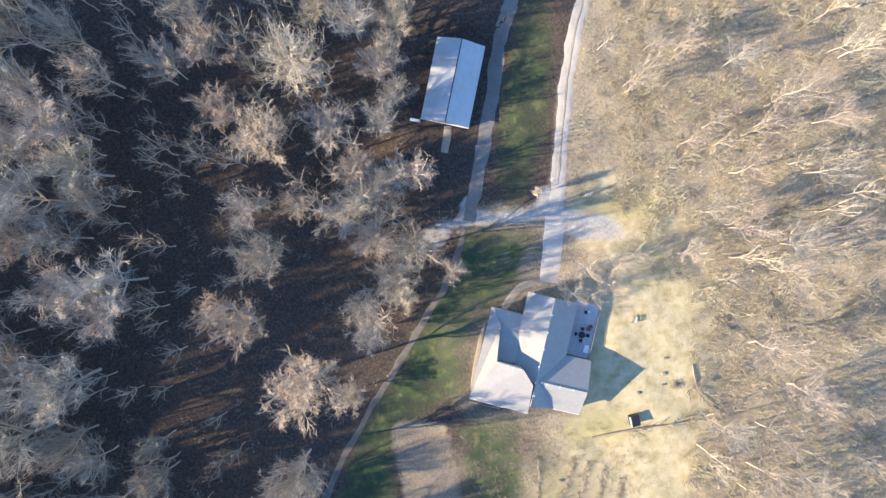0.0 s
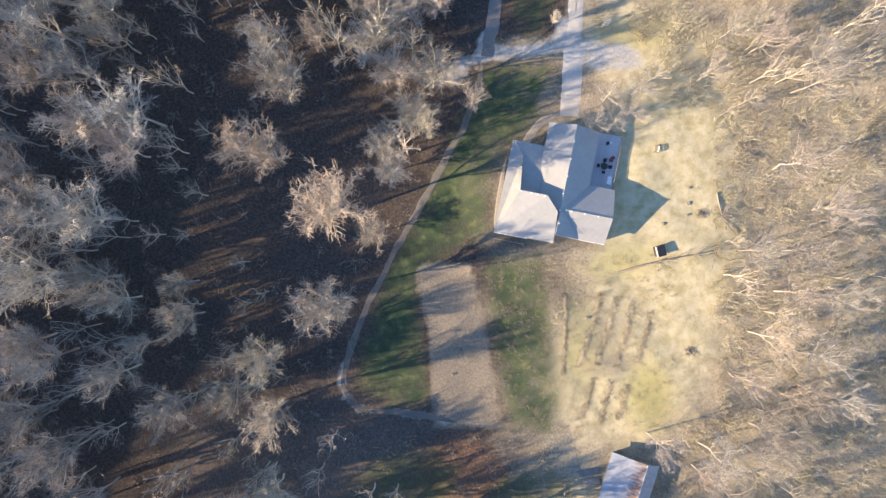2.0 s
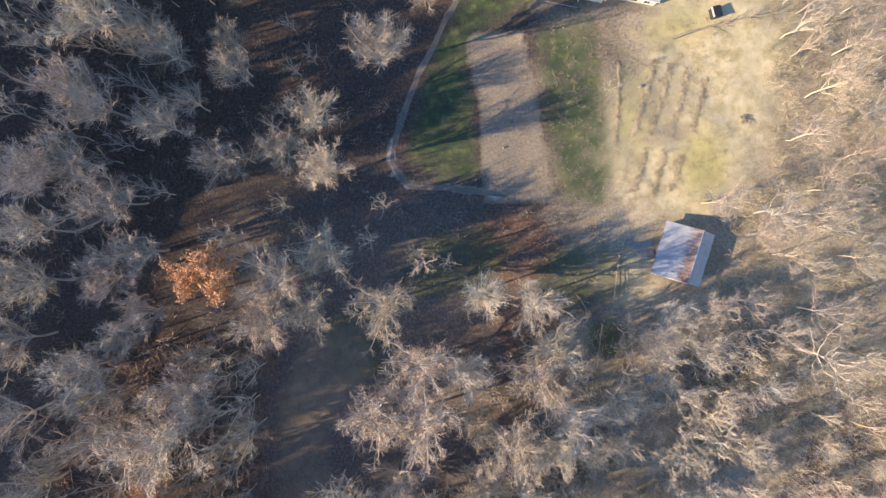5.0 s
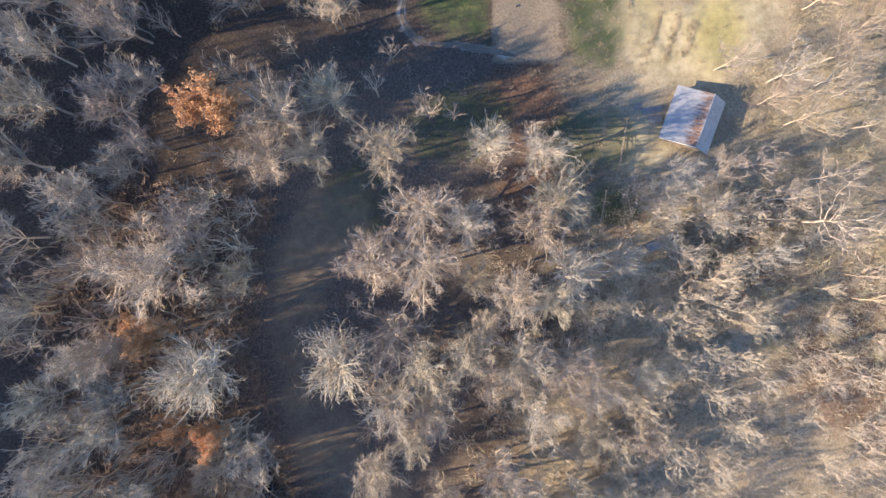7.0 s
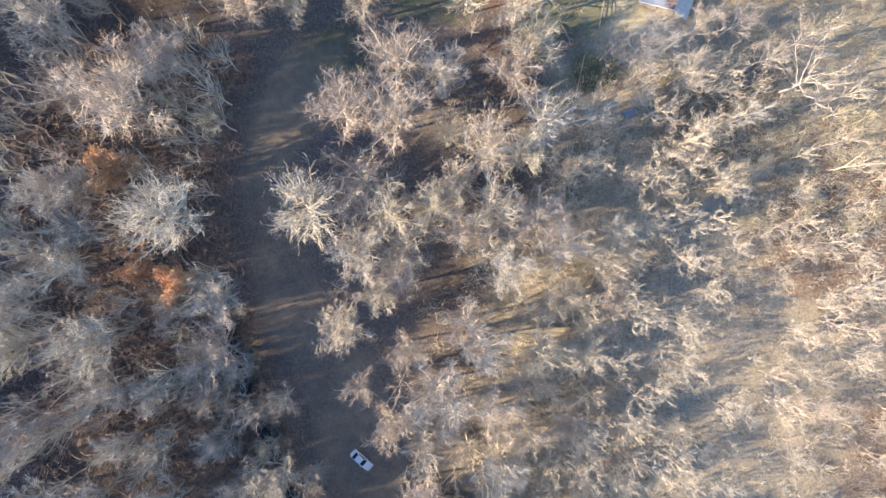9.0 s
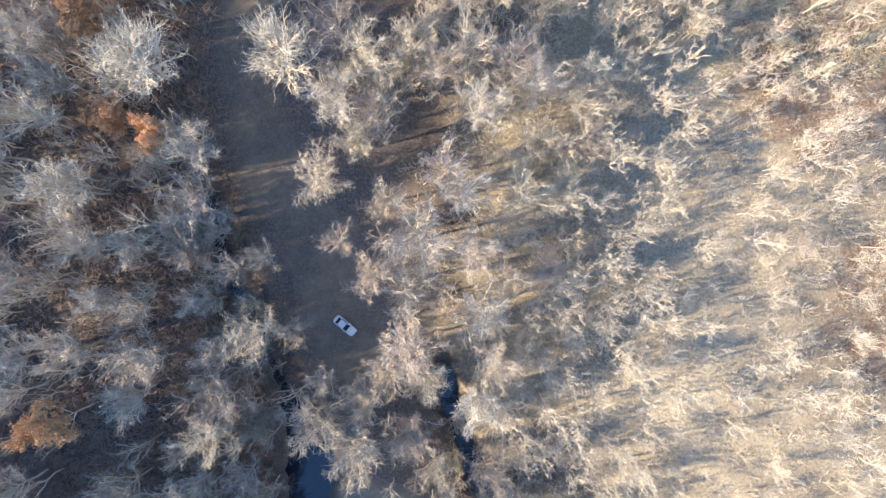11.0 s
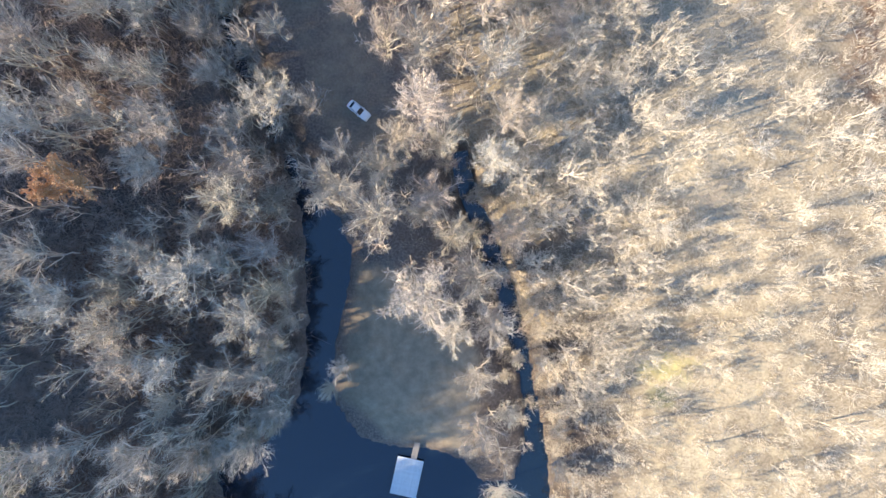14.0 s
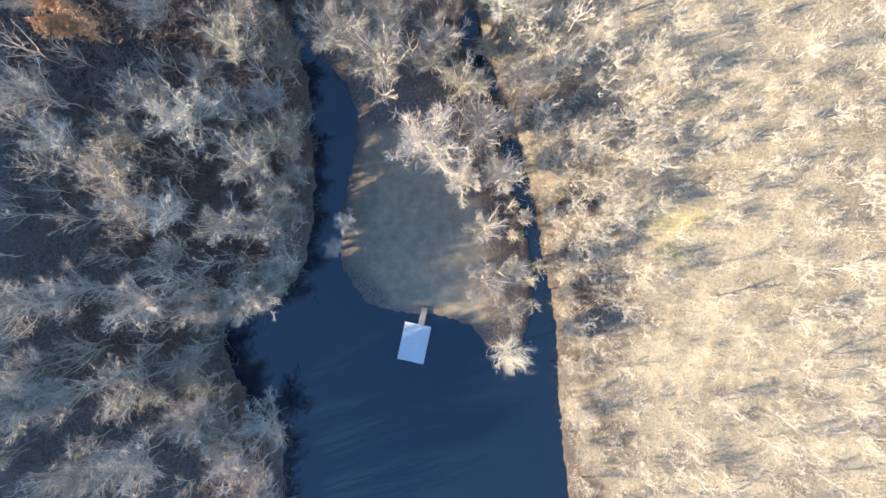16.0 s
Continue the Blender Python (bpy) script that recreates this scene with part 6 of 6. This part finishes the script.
# ---- yard clutter ----
def log_at(points, r0, r1, name="fallen_tree", label="fallen leafless grey tree lying on the grass", limbs=7, seed=1, lift=0.25):
    """A felled trunk along points on the ground with broken limbs."""
    g = np.random.RandomState(seed)
    pts = smooth_line([(x, y, land_at(x, y) + lift) for x, y in points], 0.8)
    t = thing(name, pose(0, 0, 0), label, "fallen tree", "fallen trees")
    n = len(pts) - 1
    seg = [(np.array(pts[i]), np.array(pts[i + 1]), r0 + (r1 - r0) * i / n, r0 + (r1 - r0) * (i + 1) / n) for i in range(n)]
    v, f = tubes(seg, 7)
    o = new("trunk", mesh_of("trunk", v, f, "log", smooth_shade=True))
    o.parent = t
    a, b, rr = [], [], []
    side_seg = []
    for k in range(limbs):
        i = g.randint(n // 3, n)
        p = np.array(pts[i])
        d = np.array(pts[min(i + 1, n)]) - np.array(pts[i - 1])
        d = unit(unit(d) + np.array([g.normal(0, 0.9), g.normal(0, 0.9), abs(g.normal(0, 0.4))]))
        q = p + d * g.uniform(0.8, 2.4)
        side_seg.append((p, q, r1 * 0.8, r1 * 0.3))
        for h in range(5):
            a.append(p + (q - p) * g.uniform(0.3, 1))
            b.append(a[-1] + unit(d + g.normal(0, 0.6, 3)) * g.uniform(0.5, 1.2))
            rr.append(0.03)
    if limbs:
        v, f = tubes(side_seg, 5)
        v2, f2 = spikes(np.array(a), np.array(b), np.array(rr))
        o = new("branches", mesh_of("branches", np.concatenate([v, v2]), np.concatenate([f, f2 + len(v)]), "log"))
        o.parent = t


log_at([(27.5, -34.0), (31, -33.0), (36.4, -31.9), (41, -31.2), (45.1, -30.4)], 0.24, 0.08, seed=3, limbs=12)
log_at([(44.6, -20.6), (45.0, -23.0), (46.1, -26.0), (49.0, -29.1)], 0.17, 0.06, seed=4, limbs=10)
log_at([(48.5, -12.6), (50.0, -13.4), (52.4, -15.0)], 0.13, 0.06, seed=5)
log_at([(9.9, -78.2), (10.8, -79.4), (11.6, -81.0)], 0.12, 0.06, seed=6, limbs=4)


def build_stump(x, y, r, label):
    s = thing("tree_stump", pose(x, y, land_at(x, y)), label, "stump", "yard stumps")
    bm = rod((0, 0, -0.2), (0, 0, 0.3), r * 1.15, r, 14)
    part("stump", bm, "log", s)
    part("cut_face", rod((0, 0, 0.3), (0, 0, 0.32), r * 0.93, r * 0.9, 14), "soil_path", s, "pale cut face")


def build_hutch(x, y):
    f = thing("chicken_coop", pose(x, y, land_at(x, y), 0, 0, 12), "small dark hutch with its sunward lid edge coloured pale", "hutch")
    part("body", box((1.5, 1.7, 1.3), (0.2, 0, 0.6), bevel=0.03), "dark", f)
    # Pale strip paints the sunlight on the hutch's left side.
    part("lid", slab([(-0.72, -0.9, 1.45), (-0.45, -0.9, 1.55), (-0.45, 0.9, 1.55), (-0.72, 0.9, 1.45)], 0.05), "concrete", f, "lid edge coloured pale for the sunlit side")
    part("lid", slab([(-0.45, -0.95, 1.55), (1.1, -0.95, 1.2), (1.1, 0.95, 1.2), (-0.45, 0.95, 1.55)], 0.05), "dark", f)


build_hutch(34.2, -30.4)


def build_garden_chair(x, y, turn, size=1.0, label="pale wooden garden seat with slatted back"):
    c = thing("garden_bench", pose(x, y, land_at(x, y), 0, 0, turn) @ Matrix.Scale(size, 4), label, "bench", "garden seats")
    for i in range(4):
        part("slat", box((1.3, 0.1, 0.04), (0, -0.2 + 0.13 * i, 0.45), bevel=0.008), "log", c)
    for i in range(3):
        part("slat", box((1.3, 0.03, 0.1), (0, -0.28, 0.58 + 0.14 * i), bevel=0.008), "white", c)
    for lx in (-0.58, 0.58):
        for ly in (-0.25, 0.22):
            part("leg", box((0.07, 0.07, 0.45 if ly > 0 else 0.95), (lx, ly, 0.22 if ly > 0 else 0.47)), "dark", c)


build_garden_chair(34.2, -12.7, 75, 1.0)
build_stump(39.7, -22.3, 0.32, "grey cut stump with a pale face on the lawn")
build_stump(39.4, -24.3, 0.18, "small grey stump on the lawn")
build_stump(35.2, -25.7, 0.24, "grey cut stump with a pale face on the lawn")
build_stump(39.9, -19.6, 0.2, "small grey stump on the lawn")
build_stump(21.9, -41.9, 0.26, "dark stump beside the garden rows")
build_stump(-2.3, -51.5, 0.14, "small pale stump in the bare soil strip")


def build_rack(x, y, turn):
    """A tall slatted pallet propped upright."""
    r = thing("wood_pallet", pose(x, y, land_at(x, y), -14, 0, turn), "pale slatted timber pallet propped upright on the gravel", "pallet")
    for k in range(9):
        part("slat", box((1.2, 0.025, 0.12), (0, 0, 0.1 + 0.25 * k), bevel=0.006), "white" if k % 2 else "log", r)
    for px in (-0.55, 0, 0.55):
        part("bearer", box((0.09, 0.1, 2.2), (px, 0.07, 1.1), bevel=0.008), "log", r)
    part("prop", rod((0, 0.1, 1.8), (0, 1.1, 0.1), 0.04, 0.04, 6), "log", r)


build_rack(26.0, 8.7, 8)


def build_snag(x, y):
    s = thing("dead_snag", pose(x, y, land_at(x, y), 4, -6, 30), "pale broken tree trunk still standing among the brush", "snag")
    part("trunk", rod((0, 0, -0.3), (0.3, 0.1, 3.4), 0.26, 0.2, 9), "pale_bark", s)
    part("trunk", rod((0.3, 0.1, 3.35), (0.9, 0.3, 6.0), 0.2, 0.11, 8), "pale_bark", s, "splintered upper trunk")
    for a, b in (((0.3, 0.1, 3.4), (-0.9, 0.8, 4.4)), ((0.6, 0.2, 4.6), (1.7, -0.5, 5.5)), ((0.8, 0.25, 5.5), (0.4, 1.2, 6.3))):
        part("branch_stub", rod(a, b, 0.09, 0.03, 6), "pale_bark", s)


build_snag(-15.2, -90.6)


def build_brush_heap(x, y, r, seed, label):
    g = np.random.RandomState(seed)
    n = 90
    a = np.column_stack([g.normal(0, r * 0.45, n), g.normal(0, r * 0.45, n), g.uniform(0.02, 0.5, n)])
    ang = g.uniform(0, 6.28, n)
    b = a + np.column_stack([np.cos(ang), np.sin(ang), g.uniform(-0.1, 0.35, n)]) * g.uniform(0.5, 1.0, (n, 1)) * r
    b[:, 2] = np.maximum(b[:, 2], 0.03)
    v, f = spikes(a, b, g.uniform(0.03, 0.07, n))
    ob = new("brush_heap", mesh_of("brush_heap", v, f, "log"))
    ob.matrix_world = pose(x, y, land_at(x, y))
    tagged(ob, label, "brush heap", "heaps of cut brush")


build_brush_heap(41.9, -24.2, 0.9, 7, "small heap of grey cut branches on the lawn")
build_brush_heap(49.6, -13.3, 2.0, 8, "tangled heap of grey branches at the lawn edge")
build_brush_heap(39.9, -48.4, 1.0, 9, "dark tangled brush on the straw grass")


def build_tarp(x, y):
    """A sagging sheet thrown over something low."""
    n = 12
    u = np.linspace(-1, 1, n)
    gx2, gy2 = np.meshgrid(u * 1.3, u * 0.9)
    h = 0.5 * np.clip(1 - (gx2 / 1.3) ** 4, 0, 1) * np.clip(1 - (gy2 / 0.9) ** 4, 0, 1) + 0.05 * wavy(gx2, gy2, 0.9, 3.0) + 0.06
    k = np.arange(n * n).reshape(n, n)
    q = np.stack([k[:-1, :-1], k[:-1, 1:], k[1:, 1:], k[1:, :-1]], -1).reshape(-1, 4)
    ob = new("tarp", mesh_of("tarp", np.stack([gx2, gy2, h], -1).reshape(-1, 3), q, "tarp", smooth_shade=True))
    mod = ob.modifiers.new("thickness", "SOLIDIFY")
    mod.thickness = 0.02
    ob.matrix_world = pose(x, y, land_at(x, y), 0, 0, 25)
    tagged(ob, "blue-grey tarpaulin draped over a low pile in the woods", "tarp")


build_tarp(22.6, -93.2)


def garden_row(points, label, seed, width=1.15):
    """A low bleached ridge of flattened dead stalks in the vegetable garden."""
    g = np.random.RandomState(seed)
    line = smooth_line([(x, y, 0) for x, y in points], 0.16)
    across = np.linspace(-1, 1, 7)
    v = []
    for i, p in enumerate(line):
        fade = min(1.0, (min(i, len(line) - 1 - i) + 1) / 8)
        n1, n2 = noise.noise((p.x * 0.9, p.y * 0.9, seed)), noise.noise((p.x * 0.6, p.y * 0.6, seed + 5.5))
        w, h, off = width * (0.5 + 0.25 * n1), (0.06 + 0.05 * n2) * fade, 0.15 * n2
        for u in across:
            x, y = p.x + off + u * w + g.normal(0, 0.03), p.y + g.normal(0, 0.03)
            v.append((x, y, land_at(x, y) - 0.02 + h * max(0.0, 1 - u * u) * g.uniform(0.85, 1.15)))
    k = np.arange(len(v)).reshape(len(line), 7)
    q = np.stack([k[:-1, :-1], k[1:, :-1], k[1:, 1:], k[:-1, 1:]], -1).reshape(-1, 4)
    tri = np.concatenate([q[:, [0, 1, 2]], q[:, [0, 2, 3]]])
    pick = g.randint(0, len(v), 9 * len(line))
    a = np.array(v)[pick]
    b = a + np.column_stack([g.normal(0, 0.22, len(a)), g.normal(0, 0.22, len(a)), g.uniform(0.05, 0.3, len(a))])
    v2, f2 = spikes(a, b, g.uniform(0.02, 0.045, len(a)))
    tagged(new("garden_row", mesh_of("garden_row", np.concatenate([v, v2]), np.concatenate([tri, f2 + len(v)]), "stalks")), label, "garden row", "vegetable garden rows", "stuff")


ROWS = [((24.6, -37.4), (20.3, -50.6)), ((27.4, -38.2), (23.4, -50.4)), ((30.4, -39.0), (26.8, -50.8)), ((33.2, -41.0), (30.6, -50.2)), ((23.0, -52.6), (20.4, -60.2)), ((26.0, -53.2), (23.8, -60.6)), ((28.8, -54.0), (27.0, -60.4)), ((18.2, -37.5), (17.4, -52.0))]
for i, (p, q) in enumerate(ROWS):
    garden_row([p, ((p[0] + q[0]) / 2 + 0.2, (p[1] + q[1]) / 2), q], "row of dry dead garden stalks", 90 + i, 0.7 if i == 7 else 1.15)
